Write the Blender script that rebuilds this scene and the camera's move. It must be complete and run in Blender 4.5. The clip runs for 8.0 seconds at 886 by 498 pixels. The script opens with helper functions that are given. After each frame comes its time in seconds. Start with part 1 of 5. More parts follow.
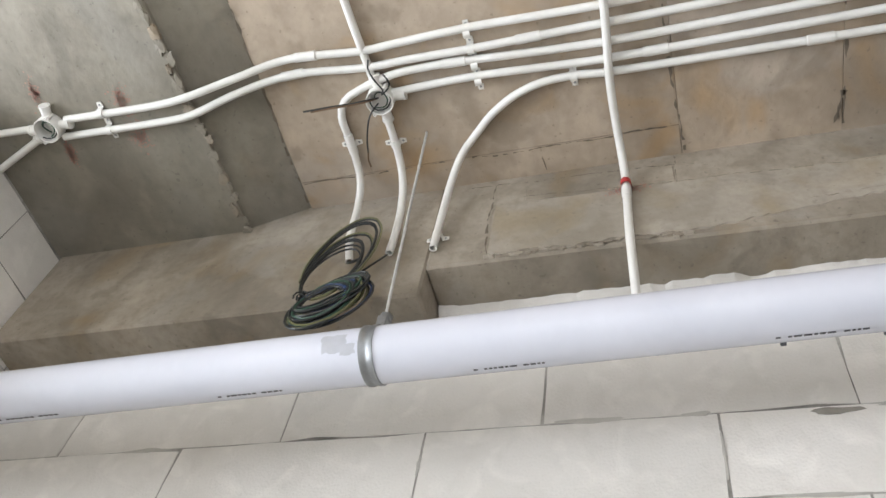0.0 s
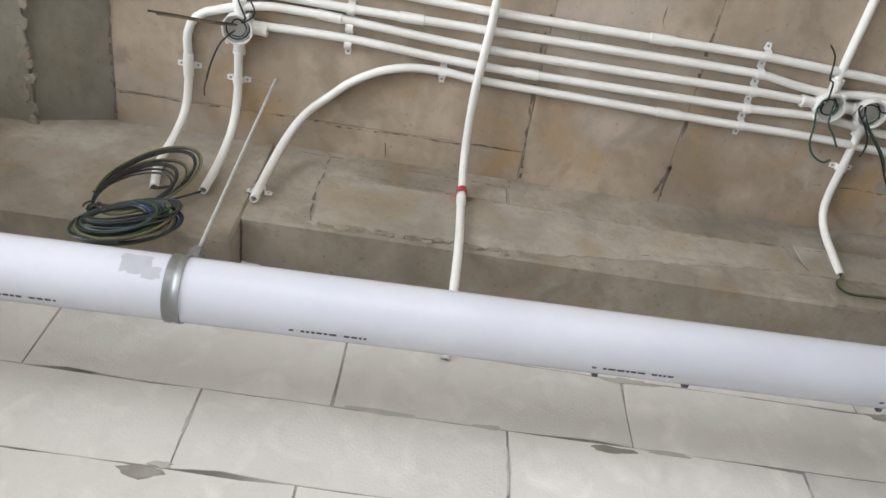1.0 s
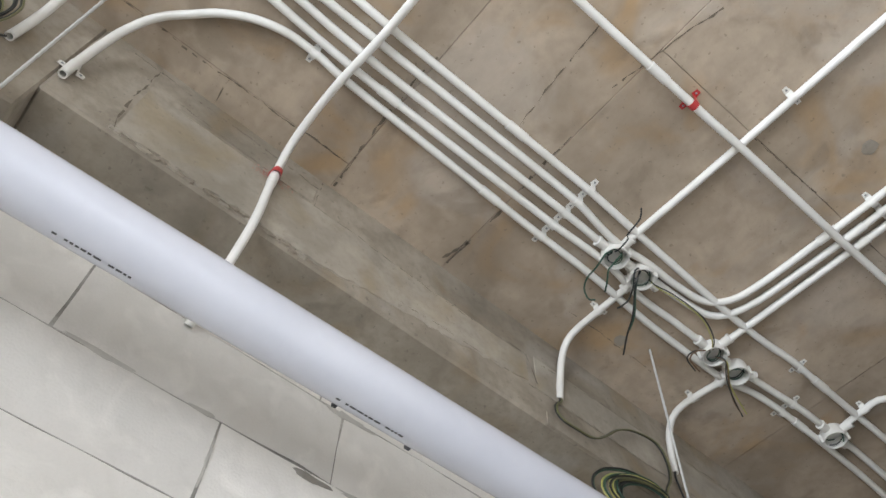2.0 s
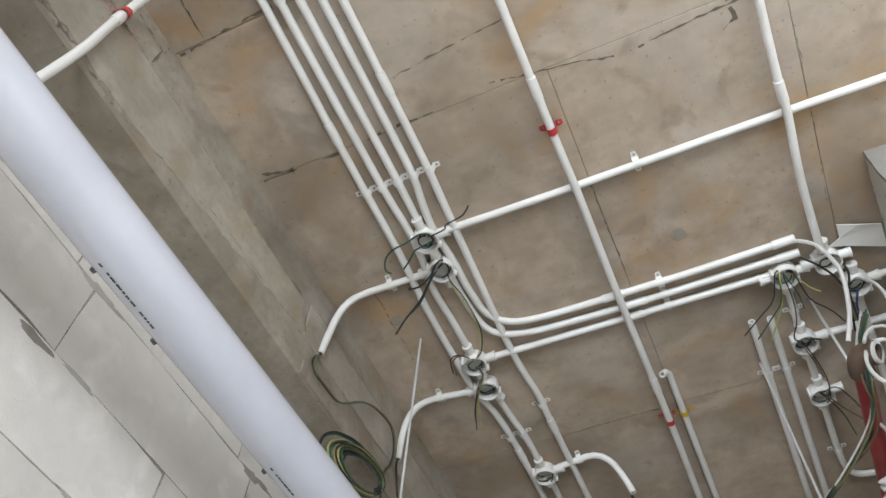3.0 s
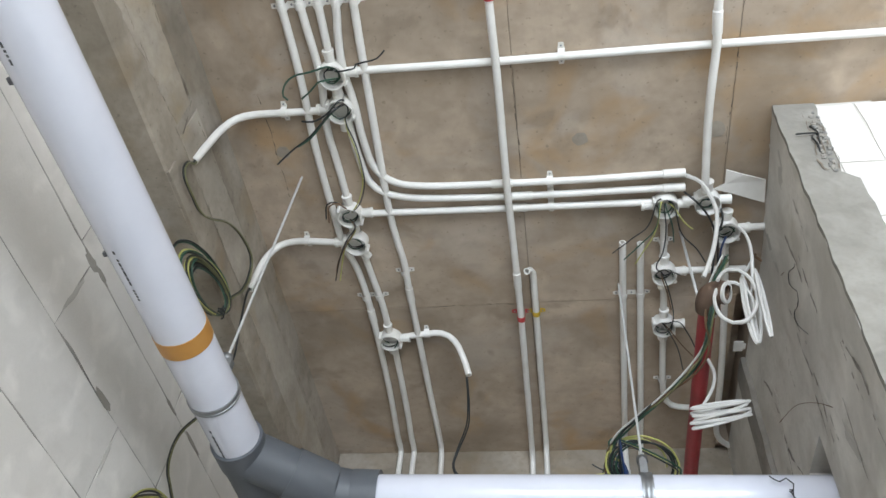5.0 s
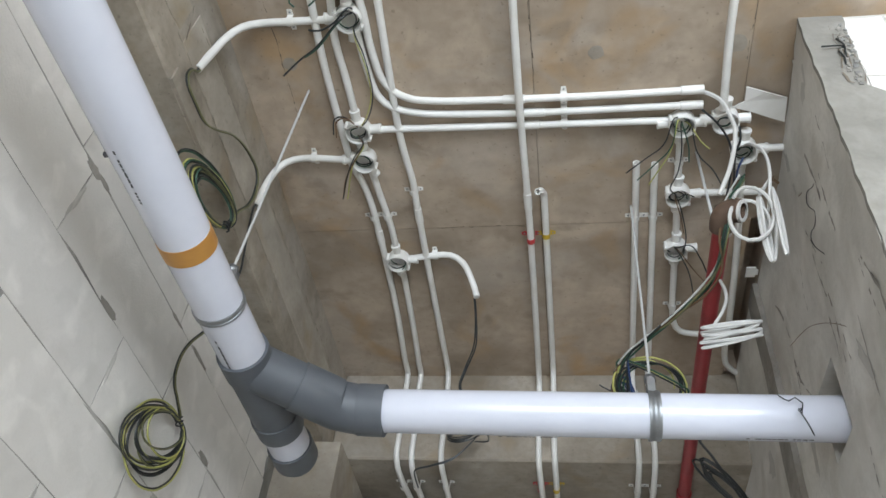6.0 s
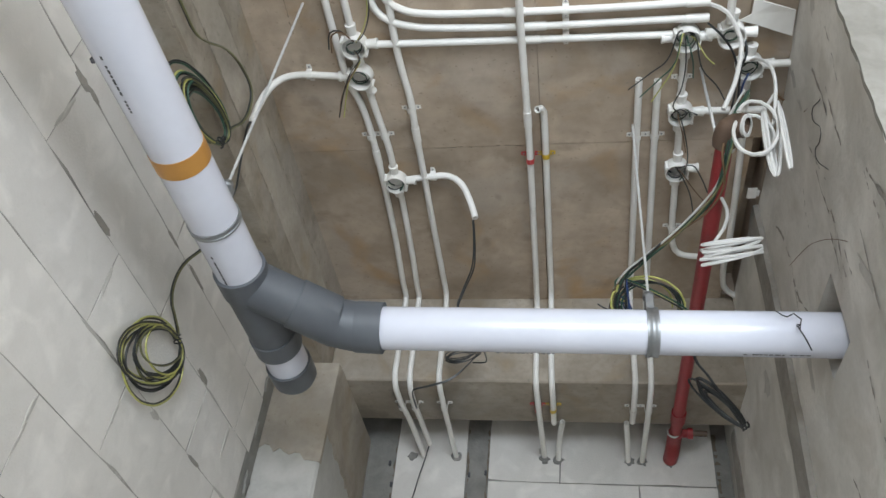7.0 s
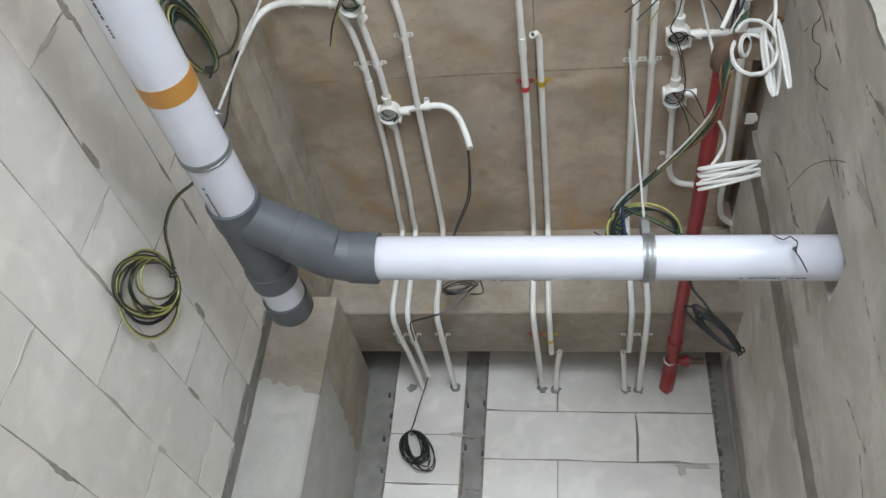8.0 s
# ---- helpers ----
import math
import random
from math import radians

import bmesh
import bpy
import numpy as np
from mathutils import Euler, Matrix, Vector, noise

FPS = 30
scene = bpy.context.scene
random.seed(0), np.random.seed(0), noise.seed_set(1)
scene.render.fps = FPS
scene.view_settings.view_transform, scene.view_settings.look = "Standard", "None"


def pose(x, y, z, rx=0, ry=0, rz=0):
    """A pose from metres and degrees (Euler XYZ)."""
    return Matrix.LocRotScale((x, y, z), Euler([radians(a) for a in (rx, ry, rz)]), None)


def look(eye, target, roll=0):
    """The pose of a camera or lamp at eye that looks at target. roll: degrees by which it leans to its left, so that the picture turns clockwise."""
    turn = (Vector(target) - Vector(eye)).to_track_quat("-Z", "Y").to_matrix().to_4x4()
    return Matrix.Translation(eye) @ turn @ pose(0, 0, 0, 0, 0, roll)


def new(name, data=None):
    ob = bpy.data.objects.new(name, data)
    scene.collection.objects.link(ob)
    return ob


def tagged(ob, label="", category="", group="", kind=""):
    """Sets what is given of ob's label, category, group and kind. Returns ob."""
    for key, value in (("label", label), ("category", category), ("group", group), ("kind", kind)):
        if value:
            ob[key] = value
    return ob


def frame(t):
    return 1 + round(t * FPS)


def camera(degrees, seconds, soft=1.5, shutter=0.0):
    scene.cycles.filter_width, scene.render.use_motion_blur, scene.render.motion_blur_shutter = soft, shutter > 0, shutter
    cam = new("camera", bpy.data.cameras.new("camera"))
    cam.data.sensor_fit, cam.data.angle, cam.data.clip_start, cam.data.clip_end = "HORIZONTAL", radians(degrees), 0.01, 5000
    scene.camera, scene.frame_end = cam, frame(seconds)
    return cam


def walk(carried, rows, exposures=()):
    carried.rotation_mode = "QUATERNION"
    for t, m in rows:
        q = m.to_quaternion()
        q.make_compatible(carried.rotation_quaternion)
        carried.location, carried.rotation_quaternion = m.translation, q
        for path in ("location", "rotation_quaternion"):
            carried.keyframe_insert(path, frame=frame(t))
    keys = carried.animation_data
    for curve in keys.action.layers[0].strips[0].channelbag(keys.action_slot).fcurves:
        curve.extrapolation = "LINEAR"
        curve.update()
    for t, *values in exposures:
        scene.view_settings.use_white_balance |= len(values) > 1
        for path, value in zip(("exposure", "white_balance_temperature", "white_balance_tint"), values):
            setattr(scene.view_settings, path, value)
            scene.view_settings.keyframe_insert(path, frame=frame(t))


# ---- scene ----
cam = camera(57.3, 8.0)
PATH = [
    (0, (1.257, 0.279, 0.892), (0.163, -0.238, 2.484), 13.4),
    (0.5, (1.205, 0.177, 0.896), (0.066, -0.037, 2.526), 6.7),
    (1, (1.151, 0.094, 0.898), (0.054, 0.187, 2.568), 4.4),
    (1.2, (1.143, 0.052, 0.912), (0.083, 0.292, 2.591), 2.4),
    (2.5, (1.083, -0.016, 0.926), (0.427, 0.811, 2.625), 3.4),
    (3, (1.06, 0.015, 0.935), (0.574, 1.005, 2.604), 2.8),
    (3.5, (1.082, 0.038, 0.937), (0.698, 1.112, 2.58), 4.5),
    (4, (1.08, 0.056, 0.935), (0.787, 1.219, 2.535), 5.5),
    (5.5, (1.037, 0.14, 0.912), (0.741, 1.467, 2.38), 7.0),
    (6, (1.041, 0.177, 0.907), (0.732, 1.558, 2.32), 7.5),
    (6.5, (1.036, 0.203, 0.897), (0.727, 1.63, 2.265), 7.3),
    (7, (1.037, 0.223, 0.893), (0.729, 1.716, 2.188), 6.9),
    (7.5, (1.036, 0.232, 0.889), (0.733, 1.774, 2.126), 6.4),
    (8, (1.044, 0.252, 0.881), (0.737, 1.838, 2.061), 5.6),
]
walk(cam, [(t, look(eye, target, roll)) for t, eye, target, roll in PATH], [(0.0, -0.06, 6420, 13), (2.5, -0.26, 6340, 12), (4.0, -0.11, 6250, 11), (5.5, -0.08, 6160, 10), (6.5, -0.07, 6200, 10), (8.0, 0.05, 6220, 10)])

# ---- light ----
world = bpy.data.worlds.new("daylight")
scene.world = world
world.use_nodes = True
sky = world.node_tree.nodes.new("ShaderNodeTexSky")
sky.sky_type = "NISHITA"
sky.sun_disc = False
sky.sun_elevation = radians(38)
sky.sun_rotation = radians(150)
world.node_tree.links.new(sky.outputs[0], world.node_tree.nodes["Background"].inputs[0])
world.node_tree.nodes["Background"].inputs[1].default_value = 0.12


def sun_lamp():
    data = bpy.data.lights.new("sun", "SUN")
    data.energy = 2.0
    data.angle = radians(2)
    data.color = (1.0, 0.95, 0.88)
    ob = new("sun", data)
    ob.matrix_world = look((6, -8, 9), (0, 0, 0))


def window_light(name, eye, target, w, h, watts, colour):
    data = bpy.data.lights.new(name, "AREA")
    data.shape = "RECTANGLE"
    data.size, data.size_y, data.energy, data.color = w, h, watts, colour
    ob = new(name, data)
    ob.matrix_world = look(eye, target)


H = 2.8            # underside of the slab
FLOOR = -0.5
EAST, SOUTH, NORTH = 4.6, -1.525, 3.2
FAR = -4.6         # assumed far end of the room behind the camera, set back to even the light
LOW = 2.725        # the lower slab field beyond the sloping strip
sun_lamp()
# area lamps at assumed window openings out of view, placed and tuned for brightness
window_light("window_light_south", (1.3, FAR + 0.03, 0.95), (1.3, 3, 1.45), 4.3, 2.3, 620, (0.865, 0.94, 1.0))
window_light("window_light_east", (EAST - 0.03, 0.0, 0.95), (0, 0.6, 1.3), 2.1, 1.9, 36, (0.89, 0.95, 1.0))


# ---- materials ----
def material(name, base, dark, rough=0.6, scale=6.0, fine=90.0, bump=0.15, metal=0.0, mix=0.6, spread=0.0, stain=None, coat=0.0, fine_amount=0.35, mid=0.0, rust=0.0, cast=0.0, island=0.0):
    """Two scales of noise between two colours, fine relief, and a shade that varies from piece to piece."""
    m = bpy.data.materials.new(name)
    m.use_nodes = True
    n, l = m.node_tree.nodes, m.node_tree.links
    bsdf = n["Principled BSDF"]
    bsdf.inputs["Roughness"].default_value = rough
    bsdf.inputs["Metallic"].default_value = metal
    bsdf.inputs["Coat Weight"].default_value = coat
    pos = n.new("ShaderNodeNewGeometry").outputs["Position"]

    def noisy(sc, detail=5.0, distort=0.0):
        t = n.new("ShaderNodeTexNoise")
        t.inputs["Scale"].default_value = sc
        t.inputs["Detail"].default_value = detail
        t.inputs["Distortion"].default_value = distort
        l.new(pos, t.inputs["Vector"])
        return t.outputs["Fac"]

    def ramp(fac, a, b):
        r = n.new("ShaderNodeMapRange")
        r.inputs["From Min"].default_value, r.inputs["From Max"].default_value = a, b
        l.new(fac, r.inputs["Value"])
        return r.outputs["Result"]

    def blend(fac, a, b, kind="MIX"):
        x = n.new("ShaderNodeMix")
        x.data_type, x.blend_type = "RGBA", kind
        for sock, v in ((x.inputs[0], fac), (x.inputs[6], a), (x.inputs[7], b)):
            if isinstance(v, (int, float)):
                sock.default_value = v
            elif isinstance(v, tuple):
                sock.default_value = (*v, 1)
            else:
                l.new(v, sock)
        return x.outputs[2]

    def times(fac, k):
        mm = n.new("ShaderNodeMath")
        mm.operation = "MULTIPLY"
        l.new(fac, mm.inputs[0])
        mm.inputs[1].default_value = k
        return mm.outputs[0]

    col = blend(times(ramp(noisy(scale, 6, 0.4), 0.35, 0.7), mix), base, dark)
    col = blend(times(ramp(noisy(fine, 4), 0.45, 0.75), mix * fine_amount), col, dark)
    if mid:
        col = blend(times(ramp(noisy(mid, 8, 0.5), 0.50, 0.70), 0.42), col, dark)
        pale = tuple(min(1.0, c * 1.28) for c in base)
        col = blend(times(ramp(noisy(mid * 0.63, 5, 0.6), 0.52, 0.72), 0.40), col, pale)
    if stain:
        col = blend(times(ramp(noisy(rust or scale * 0.45, 4, 0.7), 0.55, 0.71), 0.52), col, stain)
    if cast:
        # cement films with an edge, broad blotches, wood grain of the shuttering and small pits
        film = tuple(min(1.0, 0.55 * c + 0.55 * sum(base) / 3) for c in base)
        deep = tuple(c * 0.62 for c in dark)
        col = blend(times(ramp(noisy(1.5, 4, 0.8), 0.50, 0.64), 0.55 * cast), col, deep)
        col = blend(times(ramp(noisy(2.6, 6, 0.5), 0.54, 0.61), 0.36 * cast), col, film)
        col = blend(times(ramp(noisy(6.5, 7, 0.5), 0.60, 0.68), 0.42 * cast), col, deep)
        grain = n.new("ShaderNodeMapping")
        grain.inputs["Scale"].default_value = (9.0, 26.0, 24.0)
        l.new(pos, grain.inputs["Vector"])
        t = n.new("ShaderNodeTexNoise")
        t.inputs["Scale"].default_value, t.inputs["Detail"].default_value = 1.0, 4.0
        l.new(grain.outputs["Vector"], t.inputs["Vector"])
        col = blend(times(ramp(t.outputs["Fac"], 0.50, 0.72), 0.16 * cast), col, deep)
        col = blend(times(ramp(noisy(75, 3), 0.66, 0.71), 0.55 * cast), col, deep)
    if island:
        geo = n.new("ShaderNodeNewGeometry")
        v = n.new("ShaderNodeMapRange")
        v.inputs["To Min"].default_value, v.inputs["To Max"].default_value = 1 - island, 1 + island
        l.new(geo.outputs["Random Per Island"], v.inputs["Value"])
        hsv = n.new("ShaderNodeHueSaturation")
        l.new(v.outputs["Result"], hsv.inputs["Value"])
        l.new(col, hsv.inputs["Color"])
        col = hsv.outputs["Color"]
    if spread:
        info = n.new("ShaderNodeObjectInfo")
        v = n.new("ShaderNodeMapRange")
        v.inputs["To Min"].default_value, v.inputs["To Max"].default_value = 1 - spread, 1 + spread * 0.4
        l.new(info.outputs["Random"], v.inputs["Value"])
        hsv = n.new("ShaderNodeHueSaturation")
        l.new(v.outputs["Result"], hsv.inputs["Value"])
        l.new(col, hsv.inputs["Color"])
        col = hsv.outputs["Color"]
    l.new(col, bsdf.inputs["Base Color"])
    if bump:
        b = n.new("ShaderNodeBump")
        b.inputs["Strength"].default_value = bump
        b.inputs["Distance"].default_value = 0.004
        l.new(noisy(fine, 6), b.inputs["Height"])
        l.new(b.outputs["Normal"], bsdf.inputs["Normal"])
    return m


CONCRETE = material("cast_concrete", (0.492, 0.400, 0.308), (0.315, 0.246, 0.180), 0.85, 4.2, 38, 0.5, stain=(0.45, 0.275, 0.115), mix=0.85, fine_amount=0.45, mid=10.0, rust=4.2, cast=0.9, island=0.09)
BEAM = material("beam_concrete", (0.385, 0.332, 0.268), (0.205, 0.172, 0.130), 0.85, 4.0, 50, 0.6, stain=(0.29, 0.20, 0.10), mix=0.9, fine_amount=0.5, mid=11.0, rust=4.0, cast=0.8)
BEAM_SKIM = material("beam_cement_skim", (0.425, 0.375, 0.312), (0.27, 0.232, 0.183), 0.88, 4.5, 60, 0.5, stain=(0.32, 0.235, 0.12), mix=0.8, fine_amount=0.5, mid=12.0, rust=3.4, cast=0.55)
SLAB_GREY = material("grey_cast_concrete", (0.285, 0.256, 0.207), (0.185, 0.163, 0.127), 0.85, 4.6, 40, 0.5, stain=(0.27, 0.20, 0.12), mix=0.85, fine_amount=0.45, mid=10.0, cast=0.7, island=0.06)
AAC = material("aerated_block", (0.755, 0.722, 0.68), (0.63, 0.60, 0.555), 0.9, 3.2, 160, 0.35, spread=0.10, mix=0.6, mid=17.0)
JOINT = material("thin_bed_mortar", (0.48, 0.455, 0.415), (0.115, 0.108, 0.096), 0.95, 7, 90, 0.6, mix=0.95, fine_amount=0.4)
COLUMN = material("column_concrete", (0.46, 0.45, 0.42), (0.33, 0.31, 0.28), 0.8, 3.0, 70, 0.3, stain=(0.36, 0.31, 0.245), mix=0.8, mid=9.0)
MORTAR = material("grey_mortar", (0.27, 0.26, 0.24), (0.15, 0.145, 0.135), 0.95, 14, 120, 0.6)
PLASTER = material("smeared_plaster", (0.71, 0.68, 0.63), (0.47, 0.445, 0.40), 0.9, 3.0, 70, 0.5, mix=0.9, mid=9.0, stain=(0.43, 0.39, 0.33), rust=5.0)
JAMBC = material("jamb_concrete", (0.305, 0.288, 0.255), (0.195, 0.182, 0.158), 0.9, 7, 80, 0.5, mix=0.9, mid=18.0)
SMEAR = material("dried_mortar_smear", (0.50, 0.475, 0.435), (0.37, 0.35, 0.315), 0.95, 12, 80, 0.4)
STRIP = material("brown_grey_mortar", (0.335, 0.31, 0.275), (0.225, 0.205, 0.178), 0.95, 9, 90, 0.7, mix=0.9, mid=24.0)
SCUFF = material("grey_scuff", (0.50, 0.51, 0.56), (0.42, 0.425, 0.46), 0.5, 30, 120, 0.1)
FLOORC = material("floor_screed", (0.46, 0.45, 0.42), (0.33, 0.32, 0.29), 0.9, 2, 50, 0.3)
PVC = material("white_pvc", (0.70, 0.71, 0.785), (0.60, 0.612, 0.685), 0.20, 5, 40, 0.015, mix=0.5)
CONDUIT = material("white_conduit_plastic", (0.82, 0.80, 0.765), (0.66, 0.63, 0.57), 0.42, 9, 60, 0.03, mix=0.6)
GREY_PVC = material("grey_pvc", (0.108, 0.117, 0.130), (0.078, 0.084, 0.095), 0.5, 8, 60, 0.04)
RED = material("red_pipe_paint", (0.34, 0.03, 0.035), (0.20, 0.018, 0.02), 0.45, 12, 70, 0.15)
RUST = material("brown_iron", (0.12, 0.075, 0.05), (0.07, 0.045, 0.03), 0.6, 20, 90, 0.3)
TAPE = material("orange_tape", (0.50, 0.245, 0.055), (0.40, 0.185, 0.04), 0.4, 14, 60, 0.05)
ZINC = material("galvanised_steel", (0.36, 0.37, 0.38), (0.23, 0.235, 0.24), 0.48, 25, 120, 0.12, metal=0.85)
ROD = material("zinc_rod", (0.60, 0.595, 0.575), (0.45, 0.445, 0.43), 0.5, 40, 160, 0.1, metal=0.25)
DARK = material("dark_ink", (0.045, 0.045, 0.05), (0.12, 0.12, 0.13), 0.7, 120, 300, 0.0, mix=0.9)
CRACK_SHADE = material("crack_shade_tone", (0.125, 0.102, 0.076), (0.23, 0.188, 0.143), 0.95, 20, 80, 0.3)
BLACKW = material("black_wire", (0.018, 0.02, 0.02), (0.03, 0.032, 0.03), 0.4, 40, 90, 0.0)
GREENW = material("green_wire", (0.035, 0.085, 0.055), (0.02, 0.055, 0.035), 0.4, 40, 90, 0.0)
YELLOWW = material("yellow_wire", (0.50, 0.47, 0.15), (0.27, 0.29, 0.08), 0.4, 40, 90, 0.0)
BLUEW = material("blue_wire", (0.03, 0.06, 0.16), (0.02, 0.035, 0.10), 0.4, 40, 90, 0.0)
OLIVEW = material("olive_wire", (0.16, 0.155, 0.07), (0.09, 0.09, 0.04), 0.4, 40, 90, 0.0)
BROWNW = material("brown_wire", (0.16, 0.09, 0.045), (0.10, 0.06, 0.03), 0.45, 40, 90, 0.0)
WHITEW = material("white_cable", (0.58, 0.565, 0.535), (0.46, 0.445, 0.42), 0.4, 20, 60, 0.0)
REDCLIP = material("red_plastic", (0.55, 0.05, 0.05), (0.40, 0.03, 0.03), 0.4, 30, 60, 0.0)
YELCLIP = material("yellow_plastic", (0.62, 0.42, 0.03), (0.5, 0.32, 0.02), 0.4, 30, 60, 0.0)
REDMARK = material("red_chalk", (0.40, 0.20, 0.16), (0.31, 0.235, 0.185), 0.95, 45, 160, 0.2, mix=1.0, mid=60.0)


# ---- mesh helpers ----
def mesh_object(name, bm, mats, smooth=False):
    bmesh.ops.recalc_face_normals(bm, faces=bm.faces)
    me = bpy.data.meshes.new(name)
    bm.to_mesh(me)
    bm.free()
    for m in (mats if isinstance(mats, (list, tuple)) else [mats]):
        me.materials.append(m)
    if smooth:
        me.shade_smooth()
        me.set_sharp_from_angle(angle=radians(40))
    return new(name, me)


def part(name, bm, mat, parent, label="", smooth=False):
    ob = mesh_object(name, bm, mat, smooth)
    ob.parent = parent
    if label:
        ob["label"] = label
    return ob


def thing(name, label, category, group="", at=(0, 0, 0)):
    ob = new(name)
    ob.empty_display_size = 0.05
    ob.matrix_world = Matrix.Translation(at)
    return tagged(ob, label, category, group)


def add_box(bm, a, b, bevel=0.0, mat=0):
    ret = bmesh.ops.create_cube(bm, size=1, matrix=Matrix.Translation([(p + q) / 2 for p, q in zip(a, b)]) @ Matrix.Diagonal([abs(q - p) for p, q in zip(a, b)] + [1]))
    faces = {f for v in ret["verts"] for f in v.link_faces}
    for f in faces:
        f.material_index = mat
    if bevel:
        edges = {e for f in faces for e in f.edges}
        bmesh.ops.bevel(bm, geom=list(edges), offset=bevel, segments=1, affect="EDGES")
    return faces


def solid(name, boxes, mat, label, bevel=0.004, kind="structure", category=""):
    bm = bmesh.new()
    for a, b in boxes:
        add_box(bm, a, b, bevel)
    if not bevel:
        bmesh.ops.remove_doubles(bm, verts=bm.verts, dist=0.0005)
    return tagged(mesh_object(name, bm, mat), label, category, "", kind)


def curve_points(pts, step=0.02):
    """A smooth curve through the given points, resampled."""
    p = [Vector(q) for q in pts]
    if len(p) == 2:
        return p
    n = len(p)
    d = [max((p[i + 1] - p[i]).length, 1e-6) for i in range(n - 1)]
    tan = []
    for i in range(n):
        a, b = p[max(i - 1, 0)], p[min(i + 1, n - 1)]
        ahead = (b - p[i]).normalized() if i < n - 1 else Vector()
        behind = (p[i] - a).normalized() if i else Vector()
        reach = min(d[i], d[i - 1]) * 1.25 if 0 < i < n - 1 else d[0 if i == 0 else -1]
        tan.append((ahead + behind).normalized() * reach)
    out = []
    for i in range(n - 1):
        k = max(1, min(14, int(d[i] / step)))
        for j in range(k):
            t = j / k
            out.append((2 * t ** 3 - 3 * t * t + 1) * p[i] + (t ** 3 - 2 * t * t + t) * tan[i] + (3 * t * t - 2 * t ** 3) * p[i + 1] + (t ** 3 - t * t) * tan[i + 1])
    out.append(p[-1])
    return out


def sweep(bm, pts, r, sides=12, bore=0.0, mat=0, radii=None):
    """A round tube along points; with a bore, open at both ends for a short way."""
    pts = [Vector(q) for q in pts]
    n = len(pts)
    up = None
    rings = []
    for i, q in enumerate(pts):
        d = (pts[min(i + 1, n - 1)] - pts[max(i - 1, 0)]).normalized()
        if up is None:
            up = d.orthogonal().normalized()
        up = (up - up.dot(d) * d)
        up = up.normalized() if up.length > 1e-6 else d.orthogonal().normalized()
        side = d.cross(up)
        rad = radii[i] if radii else r
        rings.append((q, d, up, side, rad))

    def ring(q, up, side, rad):
        return [bm.verts.new(q + rad * (math.cos(a) * up + math.sin(a) * side)) for a in (2 * math.pi * k / sides for k in range(sides))]

    def bridge(a, b):
        for k in range(sides):
            f = bm.faces.new((a[k], a[(k + 1) % sides], b[(k + 1) % sides], b[k]))
            f.smooth, f.material_index = True, mat

    made = [ring(q, u, s, rad) for q, d, u, s, rad in rings]
    for a, b in zip(made, made[1:]):
        bridge(a, b)
    for end, sign in ((0, 1), (-1, -1)):
        q, d, u, s, rad = rings[end]
        if bore:
            lip = ring(q, u, s, bore)
            deep = ring(q + sign * d * 0.03, u, s, bore)
            bridge(made[end], lip)
            bridge(lip, deep)
            bm.faces.new(deep).material_index = mat
        else:
            bm.faces.new(made[end]).material_index = mat


def lathe(bm, base, axis, profile, sides=24, mat=0):
    """Turn (radius, height) pairs round an axis from base; the profile is open."""
    axis = Vector(axis).normalized()
    u = axis.orthogonal().normalized()
    w = axis.cross(u)
    base = Vector(base)
    rows = []
    for r, h in profile:
        rows.append([bm.verts.new(base + axis * h + max(r, 1e-5) * (math.cos(a) * u + math.sin(a) * w)) for a in (2 * math.pi * k / sides for k in range(sides))])
    for a, b in zip(rows, rows[1:]):
        for k in range(sides):
            f = bm.faces.new((a[k], a[(k + 1) % sides], b[(k + 1) % sides], b[k]))
            f.smooth, f.material_index = True, mat


# ---- the shell ----
BEAM_X = 0.15      # side of the beam along the west wall
BEAM_Z = 2.43
BEAM_END = 2.72    # face of the beam across the north end
ALCOVE = 1.645     # west side of the east alcove wall
JAMB = 1.268

solid("floor", [((-1.3, FAR - 0.2, FLOOR - 0.15), (EAST + 0.2, NORTH + 0.25, FLOOR))], FLOORC, "grey cement screed floor of an unfinished room")


